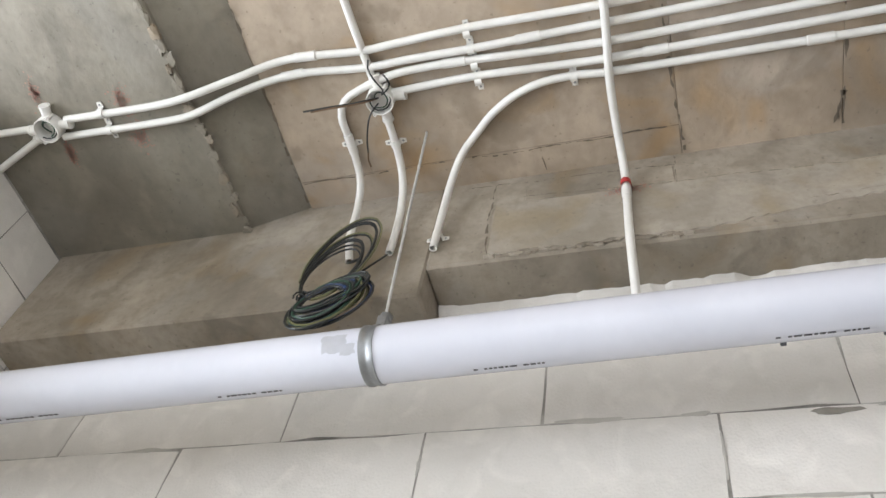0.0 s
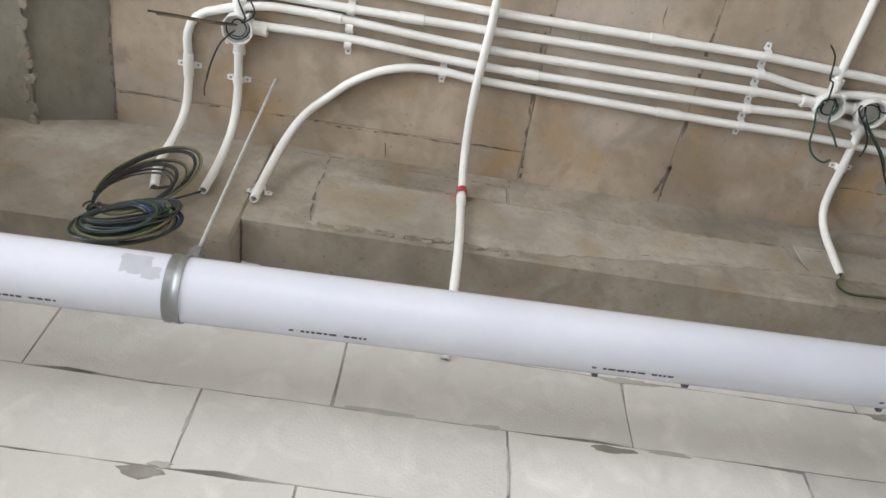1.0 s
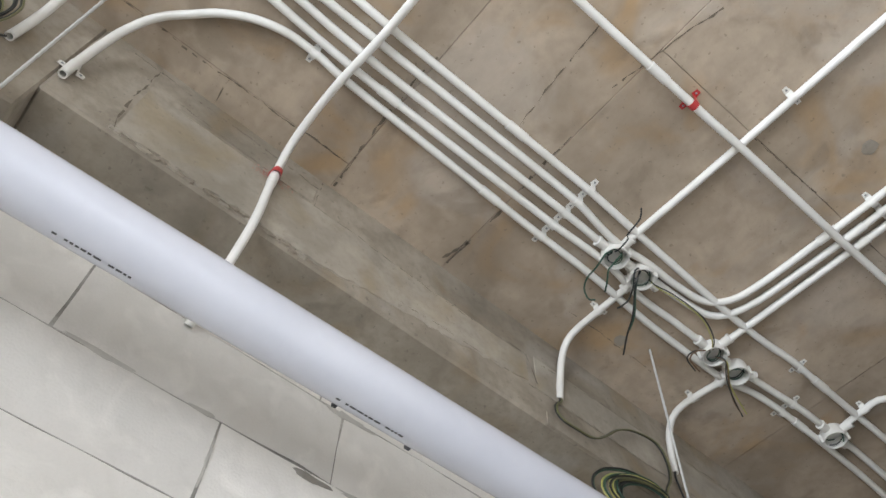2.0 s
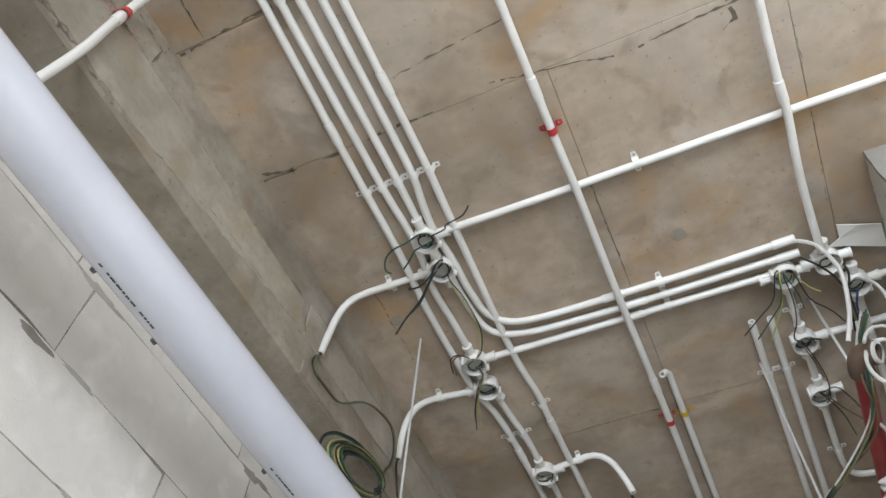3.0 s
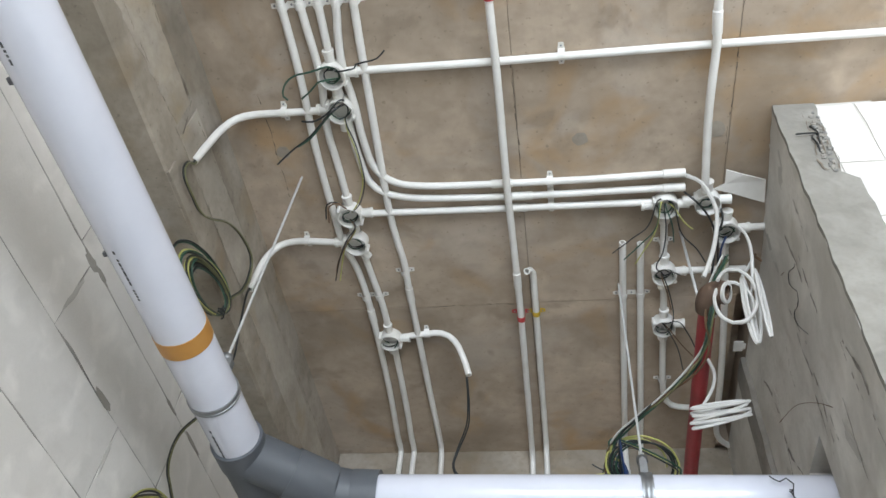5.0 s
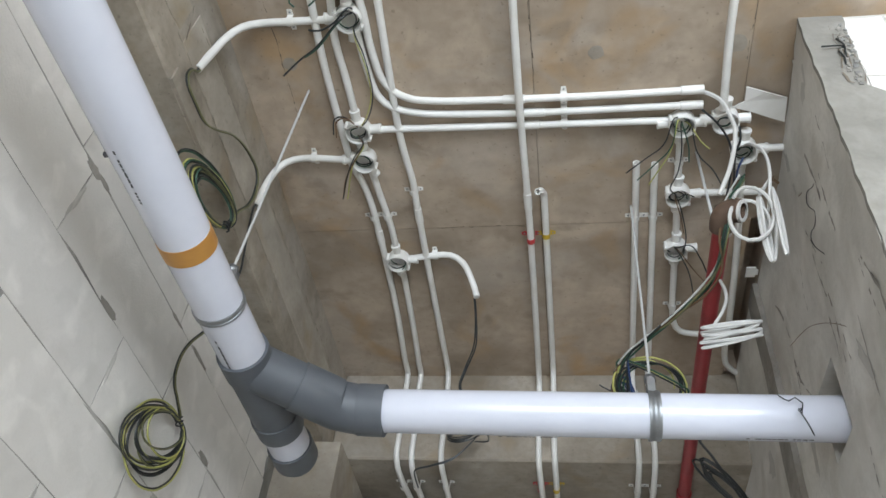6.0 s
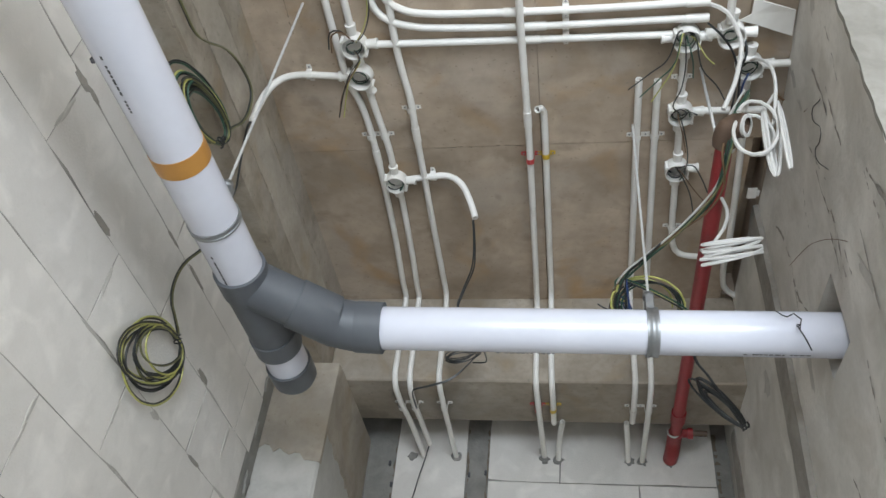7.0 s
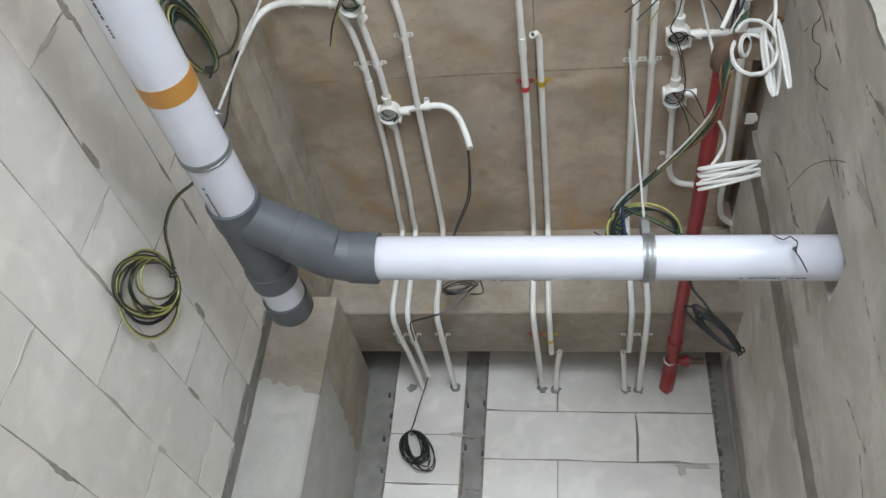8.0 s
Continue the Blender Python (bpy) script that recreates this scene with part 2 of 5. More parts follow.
def ceiling():
    """The slab with the faint board fields of its shuttering, and a sunken strip."""
    bm = bmesh.new()
    sx0, sx1, sy0 = 1.588, ALCOVE, 1.93
    for a, b in (((-1.3, FAR - 0.2), (sx0, NORTH + 0.25)), ((sx1, FAR - 0.2), (EAST + 0.2, NORTH + 0.25)), ((sx0, FAR - 0.2), (sx1, sy0)), ((sx0, BEAM_END), (sx1, NORTH + 0.25))):
        add_box(bm, (*a, H + 0.022), (*b, H + 0.2))
    add_box(bm, (sx0, sy0, H + 0.12), (sx1, BEAM_END, H + 0.2))
    rng = random.Random(4)
    xs_by_band = [
        (-0.69, 0.36, [BEAM_X - 0.03, 0.235, 1.51, 2.7, EAST]),
        (0.36, 0.742, [BEAM_X - 0.03, 1.51, 2.7, EAST]),
        (0.742, 1.93, [BEAM_X - 0.03, 0.955, 1.51, EAST]),
        (1.93, BEAM_END, [BEAM_X - 0.03, 0.955, 1.51, sx0, sx1, EAST]),
    ]
    for y0, y1, xs in xs_by_band:
        for x0, x1 in zip(xs, xs[1:]):
            if x0 == sx0:
                continue
            drop = rng.uniform(0, 0.0022)
            g = 0.0006
            add_box(bm, (x0 + g, y0 + g, H - drop), (x1 - g, y1 - g, H + 0.024), 0.001)
    add_box(bm, (-1.2, FAR - 0.1, LOW), (EAST, -0.865, H + 0.03), 0.002)
    lip = [bm.verts.new((x, y, z)) for x in (0.02, EAST) for y, z in ((-0.87, LOW + 0.012), (-0.692, H + 0.006), (-0.692, H + 0.03), (-0.87, H + 0.03))]
    for q in ((0, 1, 5, 4), (1, 2, 6, 5), (2, 3, 7, 6), (3, 0, 4, 7), (0, 1, 2, 3), (4, 5, 6, 7)):
        bm.faces.new([lip[i] for i in q])
    for f in bm.faces:
        if f.calc_center_median().y < -0.7:
            f.material_index = 1
    return tagged(mesh_object("ceiling", bm, [CONCRETE, SLAB_GREY]), "bare brown-grey cast concrete slab with shuttering marks and stains", "ceiling", "", "structure")


def crack(bm, pts, width, lift, jitter=0.006, seed=0):
    """A ragged thin dark ribbon for a joint, crack or shadow line; lift is the way out of the surface."""
    rng = random.Random(seed)
    p = []
    for a, b in zip(pts, pts[1:]):
        a, b = Vector(a), Vector(b)
        n = max(2, int((b - a).length / 0.014))
        p += [a.lerp(b, k / n) for k in range(n)]
    p.append(Vector(pts[-1]))
    lift = Vector(lift).normalized()
    rows, drift = [], 0.0
    for i, q in enumerate(p):
        d = (p[min(i + 1, len(p) - 1)] - p[max(i - 1, 0)]).normalized()
        s = d.cross(lift).normalized()
        drift = 0.75 * drift + rng.uniform(-jitter, jitter)
        q = q + s * drift + lift * 0.0006
        w = width * rng.uniform(0.12, 1.0) ** 1.5
        rows.append((q + s * w / 2, q - s * w / 2))
    for a, b in zip(rows, rows[1:]):
        if rng.random() < 0.78:
            bm.faces.new([bm.verts.new(v) for v in (a[0], a[1], b[1], b[0])])


slab = ceiling()

# beams
wb = solid("beam_west", [((-0.2, SOUTH - 0.0, 2.335), (BEAM_X - 0.003, -0.28, H + 0.01)),
                         ((-0.2, -0.28, BEAM_Z), (BEAM_X, BEAM_END + 0.3, H + 0.01)),
                         ((BEAM_X - 0.02, -0.05, 2.668), (BEAM_X + 0.0025, 0.335, 2.748))], BEAM,
           "grey-brown cast concrete beam along the block wall", 0.006)
nb = solid("beam_north", [((BEAM_X, BEAM_END, 2.43), (ALCOVE + 0.1, 3.01, H + 0.01))], BEAM,
           "cast concrete beam across the end of the alcove", 0.006)


def skim_band():
    """The pale cement skim along the beam's side, ragged at its lower edge and ends."""
    rng = random.Random(505)
    bm = bmesh.new()
    n = 60
    low, high = [], []
    for k in range(n + 1):
        y = -0.122 + 1.165 * k / n
        base = 2.452 if y < 0.36 else 2.452 + 0.10 * min(1.0, (y - 0.36) / 0.68)
        low.append((y + rng.uniform(-0.004, 0.004), base + rng.uniform(-0.006, 0.005)))
        high.append((y, 2.664 - 0.012 * k / n + rng.uniform(-0.001, 0.001)))
    thick = [0.005 if y < 0.36 else 0.005 - 0.003 * min(1.0, (y - 0.36) / 0.3) for y, z in low]
    x = BEAM_X
    a = [bm.verts.new((x - 0.003, y, z - 0.002)) for y, z in low]
    b = [bm.verts.new((x + t, y, z)) for (y, z), t in zip(low, thick)]
    c = [bm.verts.new((x + t * 0.8, y, z)) for (y, z), t in zip(high, thick)]
    d = [bm.verts.new((x - 0.003, y, z + 0.001)) for y, z in high]
    for p, q in ((a, b), (b, c), (c, d)):
        for k in range(n):
            bm.faces.new((p[k], p[k + 1], q[k + 1], q[k]))
    for k in (0, n):
        bm.faces.new((a[k], b[k], c[k], d[k]))
    part("skim_band", bm, BEAM_SKIM, wb, "pale cement skim with a ragged lower edge")


skim_band()
bm = bmesh.new()
add_box(bm, (BEAM_X - 0.02, 1.075, 2.545), (BEAM_X + 0.0025, 2.70, 2.676), 0.001)
part("skim_board", bm, BEAM_SKIM, wb, "pale cement skim in the print of a shuttering board")
bm = bmesh.new()
add_box(bm, (BEAM_X - 0.02, 1.10, 2.4312), (BEAM_X + 0.004, 2.60, 2.478), 0.001)
part("board_print", bm, BEAM, wb, "proud print of a shuttering board")
column = solid("column_northwest", [((-0.1, 2.612, FLOOR), (0.218, NORTH + 0.1, 2.4315))], COLUMN, "smooth grey concrete corner column", 0.008)



def column_film():
    rng = random.Random(515)
    for name, pts in (("south", [(-0.001 + 0.0185 * k, 2.6085) for k in range(13)]), ("east", [(0.2215, 2.62 + 0.03 * k) for k in range(20)])):
        bm = bmesh.new()
        inside = Vector((0, 0.02, 0)) if name == "south" else Vector((-0.02, 0, 0))
        rows = []
        for k, (x, y) in enumerate(pts):
            z = (2.10 if name == "south" else 2.16) - 0.004 * k + rng.uniform(-0.012, 0.012)
            top, low = Vector((x, y, 2.4285)), Vector((x, y, z))
            rows.append([bm.verts.new(q) for q in (top + inside, top, low, low + inside)])
        for a, b in zip(rows, rows[1:]):
            for k in range(3):
                bm.faces.new((a[k], a[k + 1], b[k + 1], b[k]))
        bm.faces.new(rows[0])
        bm.faces.new(rows[-1])
        part("cement_film", bm, BEAM_SKIM, column, "brown cement film over the column's head")


column_film()

# walls: a mortar core, and the blocks in front of it
west = solid("wall_west", [((-0.2, SOUTH, FLOOR), (-0.0015, 2.60, 2.45))], JOINT, "wall of pale aerated concrete blocks with thin grey joints", 0)
north = solid("wall_north", [((0.0, NORTH + 0.012, FLOOR), (ALCOVE + 0.2, NORTH + 0.2, H))], MORTAR, "end wall of pale aerated blocks with dark mortar strips", 0)
south = solid("wall_south", [((-0.2, SOUTH - 0.2, FLOOR), (0.70, SOUTH - 0.0015, H))], JOINT, "short pale block wall across the end of the beam", 0)
# unseen walls added to close the room and frame the lamps' openings
solid("wall_side", [((-1.3, FAR, FLOOR), (-1.1, SOUTH + 0.1, H)), ((-1.1, SOUTH - 0.1, FLOOR), (-0.2, SOUTH + 0.1, H))], PLASTER, "plain plastered side wall, assumed and out of view", 0)
solid("wall_window", [((-1.3, FAR - 0.2, FLOOR), (-0.9, FAR, H)), ((3.5, FAR - 0.2, FLOOR), (EAST + 0.2, FAR, H)), ((-0.9, FAR - 0.2, 2.15), (3.5, FAR, H)), ((-0.9, FAR - 0.2, FLOOR), (3.5, FAR, -0.25))],
      PLASTER, "assumed plastered wall with a wide window opening, out of view", 0)
solid("wall_east", [((EAST, FAR, FLOOR), (EAST + 0.2, -1.1, H)), ((EAST, 1.1, FLOOR), (EAST + 0.2, JAMB, H)),
                    ((EAST, -1.1, 1.95), (EAST + 0.2, 1.1, H)), ((EAST, -1.1, FLOOR), (EAST + 0.2, 1.1, -0.05))], PLASTER, "assumed plastered wall with a wide window opening, out of view", 0)
alcove = solid("wall_alcove", [((ALCOVE, JAMB, FLOOR), (1.85, 1.80, H)), ((ALCOVE, 1.955, FLOOR), (1.85, 2.302, H)),
                               ((ALCOVE, 1.80, FLOOR), (1.85, 1.955, 1.975)), ((ALCOVE, 1.80, 2.17), (1.85, 1.955, H)),
                               ((ALCOVE - 0.012, 2.302, FLOOR), (1.85, NORTH + 0.1, H))], PLASTER, "grey plastered alcove wall with mortar smears and a pipe hole", 0)


def mortar_strip(x, edges, z0, z1, seed, label):
    """An upright strip of mortar on the alcove wall; edges: (z, near side, far side) at two heights."""
    rng = random.Random(seed)
    (za, a0, a1), (zb, b0, b1) = edges
    bm = bmesh.new()
    n, rows, w0, w1 = 70, [], 0.0, 0.0
    for k in range(n + 1):
        z = z1 + (z0 - z1) * k / n
        f = max(-0.4, min(1.6, (z - za) / (zb - za)))
        w0, w1 = 0.7 * w0 + rng.uniform(-0.006, 0.006), 0.7 * w1 + rng.uniform(-0.006, 0.006)
        lo, hi = a0 + (b0 - a0) * f + w0, a1 + (b1 - a1) * f + w1
        rows.append([bm.verts.new(q) for q in ((x + 0.02, lo, z), (x, lo + 0.003, z), (x - 0.002 + rng.uniform(-0.0015, 0.001), (lo + hi) / 2, z), (x, hi - 0.003, z), (x + 0.02, hi, z))])
    for p, q in zip(rows, rows[1:]):
        for k in range(4):
            bm.faces.new((p[k], p[k + 1], q[k + 1], q[k]))
    tagged(mesh_object("mortar_strip", bm, STRIP), label, "", "", "structure")


mortar_strip(ALCOVE - 0.016, ((2.11, 2.235, 2.345), (1.70, 2.265, 2.375)), FLOOR, H - 0.001, 700, "rough brown-grey mortar strip between wall and column")
mortar_strip(ALCOVE - 0.016, ((2.40, 3.02, 3.115), (2.0, 3.04, 3.15)), FLOOR, 2.428, 701, "rough brown-grey mortar strip by the end wall")
jambwall = solid("wall_jamb", [((1.85, JAMB + 0.006, FLOOR), (EAST, JAMB + 0.2, H))], JOINT, "pale aerated block wall beside the alcove", 0)

BLOCK_CACHE = {}


def block(parent, length, height, depth, m, seed=0):
    """One aerated block, x along it, y into the wall, z up, with chipped edges."""
    key = (round(length, 3), round(height, 3), round(depth, 3), seed % 8)
    if key not in BLOCK_CACHE:
        rng = random.Random(int(length * 977 + height * 331 + seed % 8))
        bm = bmesh.new()
        nx, nz = max(2, round(length / 0.1)), max(2, round(height / 0.1))
        edge = [(length * k / nx, 0, 0, 1) for k in range(nx)] + [(length, height * k / nz, -1, 0) for k in range(nz)]
        edge += [(length * (1 - k / nx), height, 0, -1) for k in range(nx)] + [(0, height * (1 - k / nz), 1, 0) for k in range(nz)]
        front, back = [], []
        for x, z, dx, dz in edge:
            chip = rng.uniform(-0.0012, 0.0016) + (rng.uniform(0.003, 0.007) if rng.random() < 0.10 else 0.0)
            slide = rng.uniform(-0.03, 0.03)
            if dx == 0 and 0.04 < x < length - 0.04:
                x += slide
            if dz == 0 and 0.04 < z < height - 0.04:
                z += slide
            front.append(bm.verts.new((x + dx * chip, rng.uniform(-0.0006, 0.0006), z + dz * chip)))
            back.append(bm.verts.new((x + dx * chip * 0.5, depth, z + dz * chip * 0.5)))
        bm.faces.new(front)
        for k in range(len(front)):
            j = (k + 1) % len(front)
            bm.faces.new((front[k], back[k], back[j], front[j]))
        bmesh.ops.recalc_face_normals(bm, faces=bm.faces)
        me = bpy.data.meshes.new("block")
        bm.to_mesh(me)
        bm.free()
        me.materials.append(AAC)
        BLOCK_CACHE[key] = me
    ob = new("block", BLOCK_CACHE[key])
    ob.matrix_world = m
    ob.parent = parent
    return ob


# ---- pipes ----
def drain_axis(y):
    """Height of the west drain pipe's axis."""
    return 2.012 + 0.0285 * (y + 0.1)


DX, DR = 0.262, 0.057
HY, HZ = 1.842, 2.039


def print_marks(bm, base, along, out, start, seed):
    """Unreadable line of print, as plain dashes."""
    rng = random.Random(seed)
    along, out = Vector(along).normalized(), Vector(out).normalized()
    s = along.cross(out)
    q = Vector(base)
    x = start
    for w in [0.008, -0.012] + [rng.choice((0.006, 0.009, 0.013)) if k % 2 == 0 else -0.003 for k in range(11)] + [-0.012] + [rng.choice((0.005, 0.01)) if k % 2 == 0 else -0.003 for k in range(7)]:
        if w > 0:
            c = q + along * x
            h = 0.0023
            vs = [bm.verts.new(c + along * a + s * b + out * o) for o in (0, 0.0006) for a, b in ((0, -h), (w, -h), (w, h), (0, h))]
            for idx in ((0, 1, 2, 3), (4, 5, 6, 7), (0, 1, 5, 4), (1, 2, 6, 5), (2, 3, 7, 6), (3, 0, 4, 7)):
                bm.faces.new([vs[i] for i in idx])
        x += abs(w)


def drain_pipe():
    t = thing("drain_pipe", "long white plastic drain pipe hung along the block wall", "drain pipe")
    bm = bmesh.new()
    ys = [SOUTH - 0.1, -0.6, 0.3, 1.0, 1.68]
    sweep(bm, [(DX, y, drain_axis(y)) for y in ys], DR, 40)
    pipe = part("pipe", bm, PVC, t, "", True)
    ang = radians(-104)
    out = Vector((math.cos(ang), 0, math.sin(ang)))
    for k, y in enumerate((-1.13, -0.605, -0.08, 0.445, 0.97, 1.52)):
        bm = bmesh.new()
        print_marks(bm, Vector((DX, y, drain_axis(y))) + out * (DR + 0.0002), (0, 1, 0.0285), out, 0, k)
        part("print", bm, DARK, pipe, "unreadable black print along the pipe")
    for y, w in ((0.46, 0.010), (0.625, 0.012), (0.99, 0.010)):
        bm = bmesh.new()
        a = radians(-140)
        o = Vector((math.cos(a), 0, math.sin(a)))
        c = Vector((DX, y, drain_axis(y))) + o * (DR + 0.001)
        add_box(bm, c - Vector((0.004, w / 2, 0.004)), c + Vector((0.004, w / 2, 0.004)), 0.001)
        part("stub", bm, DARK, pipe, "black stub on the pipe's underside")
    for k, (y, a, w, h) in enumerate(((-0.345, -14, 0.05, 40), (-0.315, -30, 0.03, 22))):
        rg = random.Random(900 + k)
        bm = bmesh.new()
        grid = []
        for i in range(6):
            row = []
            for j in range(5):
                jit = 0.35 if i in (0, 5) or j in (0, 4) else 0.0
                yy = y + w * ((i + rg.uniform(-jit, jit)) / 5 - 0.5)
                aa = radians(a + h * ((j + rg.uniform(-jit, jit)) / 4 - 0.5))
                row.append(bm.verts.new((DX + (DR + 0.0004) * math.cos(aa), yy, drain_axis(yy) + (DR + 0.0004) * math.sin(aa))))
            grid.append(row)
        for i in range(5):
            for j in range(4):
                bm.faces.new((grid[i][j], grid[i + 1][j], grid[i + 1][j + 1], grid[i][j + 1]))
        part("scuff", bm, SCUFF, pipe, "grey scuffed smudge on the pipe")
    bm = bmesh.new()
    lathe(bm, (DX, 1.228, drain_axis(1.228)), (0, 1, 0.0285), [(DR - 0.002, 0), (DR + 0.0012, 0), (DR + 0.0014, 0.02), (DR + 0.0012, 0.045), (DR - 0.002, 0.045)], 40)
    part("tape", bm, TAPE, t, "orange-brown tape band round the pipe", True)
    # branch fitting
    bm = bmesh.new()
    z = drain_axis
    sweep(bm, [(DX, y, z(y)) for y in (1.625, 1.626, 1.70, 1.701, 1.90, 1.901, 1.965, 1.966)], DR, 36, 0, 0,
          [DR + 0.001, DR + 0.007, DR + 0.007, DR + 0.003, DR + 0.003, DR + 0.007, DR + 0.007, DR + 0.001])
    part("branch_fitting", bm, GREY_PVC, t, "dark grey plastic branch fitting", True)
    bm = bmesh.new()
    a, b, c = Vector((DX, 1.68, z(1.68))), Vector((0.455, 1.81, HZ)), Vector((0.577, HY, HZ))
    path = [a, a.lerp(b, 0.55), a.lerp(b, 0.551), a.lerp(b, 0.98), b.lerp(c, 0.06) + Vector((-0.004, 0.006, 0)), b.lerp(c, 0.25) + Vector((0, 0.010, 0)), b.lerp(c, 0.45) + Vector((0, 0.012, 0)),
            b.lerp(c, 0.46) + Vector((0, 0.012, 0)), c, c + Vector((0.001, 0, 0))]
    sweep(bm, path, DR, 36, 0, 0, [DR + 0.003] * 2 + [DR + 0.007] * 2 + [DR + 0.005] * 3 + [DR + 0.008] * 2 + [DR + 0.001])
    part("elbow", bm, GREY_PVC, t, "dark grey plastic bend", True)
    bm = bmesh.new()
    sweep(bm, [(0.562, HY, HZ), (ALCOVE + 0.19, HY + 0.028, HZ)], DR - 0.003, 40)
    cross = part("cross_pipe", bm, PVC, t, "white plastic branch pipe running into the alcove wall", True)
    for k, x in enumerate((0.86, 1.43)):
        bm = bmesh.new()
        print_marks(bm, (x, HY + 0.02, HZ - DR - 0.0002), (1, 0.02, 0), (0, 0.25, -1), 0, k + 9)
        part("print", bm, DARK, cross, "unreadable black print along the pipe")
    bm = bmesh.new()
    sweep(bm, [(DX, y, z(y)) for y in (1.95, 2.07)], DR, 36)
    part("stub_pipe", bm, PVC, t, "", True)
    bm = bmesh.new()
    sweep(bm, [(DX, y, z(y)) for y in (2.052, 2.053, 2.125, 2.14)], DR, 36, 0, 0, [DR + 0.001, DR + 0.006, DR + 0.006, DR - 0.002])
    part("end_cap", bm, GREY_PVC, t, "dark grey plastic end cap", True)


def pipe_hanger(centre, axis, top, strap_w=0.028):
    """A sheet steel clamp round a pipe on a threaded rod."""
    centre, axis, top = Vector(centre), Vector(axis).normalized(), Vector(top)
    t = thing("pipe_hanger", "galvanised steel pipe clamp on a thin threaded rod", "pipe hanger", "pipe hangers", tuple(centre))
    t_inv = t.matrix_world.inverted()

    def local(bm):
        bmesh.ops.transform(bm, matrix=t_inv, verts=bm.verts)
        return bm
    bm = bmesh.new()
    r = DR + 0.0005
    lathe(bm, centre - axis * strap_w / 2, axis, [(r - 0.001, 0), (r + 0.0025, 0), (r + 0.0025, strap_w * 0.3), (r + 0.0012, strap_w * 0.36), (r + 0.0012, strap_w * 0.64), (r + 0.0025, strap_w * 0.7), (r + 0.0025, strap_w), (r - 0.001, strap_w)], 40)
    part("clamp", local(bm), ZINC, t, "", True)
    up = (top - centre).normalized()
    side = axis.cross(Vector((0, 0, 1))).normalized()
    bm = bmesh.new()
    neck = centre + Vector((0, 0, r + 0.002))
    for s in (-1, 1):
        q = neck + side * s * 0.009
        add_box(bm, q - Vector((0.010, 0.010, 0.004)), q + Vector((0.010, 0.010, 0.040)), 0.001)
    part("ear", local(bm), ZINC, t)
    bm = bmesh.new()
    lathe(bm, neck + Vector((0, 0, 0.038)), up, [(0.0, 0), (0.014, 0), (0.014, 0.018), (0.0, 0.018)], 6)
    part("nut", local(bm), ZINC, t)
    bm = bmesh.new()
    n = 60
    p = [neck.lerp(top, k / n) for k in range(n + 1)]
    sweep(bm, p, 0.004, 8, 0, 0, [0.0038 if k % 2 else 0.0031 for k in range(n + 1)])
    part("rod", local(bm), ROD, t, "", True)


# ---- conduits ----
CR = 0.0105
CZ = H - 0.0135
LS = LOW - 0.0135


def conduit(pts, label, couplings=(), z=None, group="ceiling conduits"):
    """A white conduit through points (x, y) on the slab, or (x, y, z)."""
    p3 = [(*q, CZ if z is None else z) if len(q) == 2 else q for q in pts]
    t = thing("conduit", label, "conduit", group, p3[0])
    off = Vector(p3[0])
    path = [q - off for q in curve_points(p3)]
    bm = bmesh.new()
    sweep(bm, path, CR, 12, 0.0075)
    part("tube", bm, CONDUIT, t, "", True)
    for c in couplings:
        i = min(range(1, len(path) - 1), key=lambda k: abs((path[k] + off)[c[0]] - c[1]))
        d = (path[i + 1] - path[i - 1]).normalized()
        q = path[i].lerp(path[i + 1], 0.5) if abs((path[i] + off)[c[0]] - c[1]) > 0.03 else path[i]
        if len(path) == 2 or abs((q + off)[c[0]] - c[1]) > 0.01:
            k = min(range(len(path) - 1), key=lambda k: min(abs((path[k] + off)[c[0]] - c[1]) + abs((path[k + 1] + off)[c[0]] - c[1]), 99))
            a, b = path[k] + off, path[k + 1] + off
            f = (c[1] - a[c[0]]) / ((b[c[0]] - a[c[0]]) or 1)
            q = a.lerp(b, min(max(f, 0), 1)) - off
            d = (b - a).normalized()
        bm = bmesh.new()
        sweep(bm, [q - d * 0.03, q - d * 0.029, q + d * 0.029, q + d * 0.03], CR, 14, 0, 0, [CR + 0.0005, CR + 0.002, CR + 0.002, CR + 0.0005])
        part("coupling", bm, CONDUIT, t, "", True)
    return t


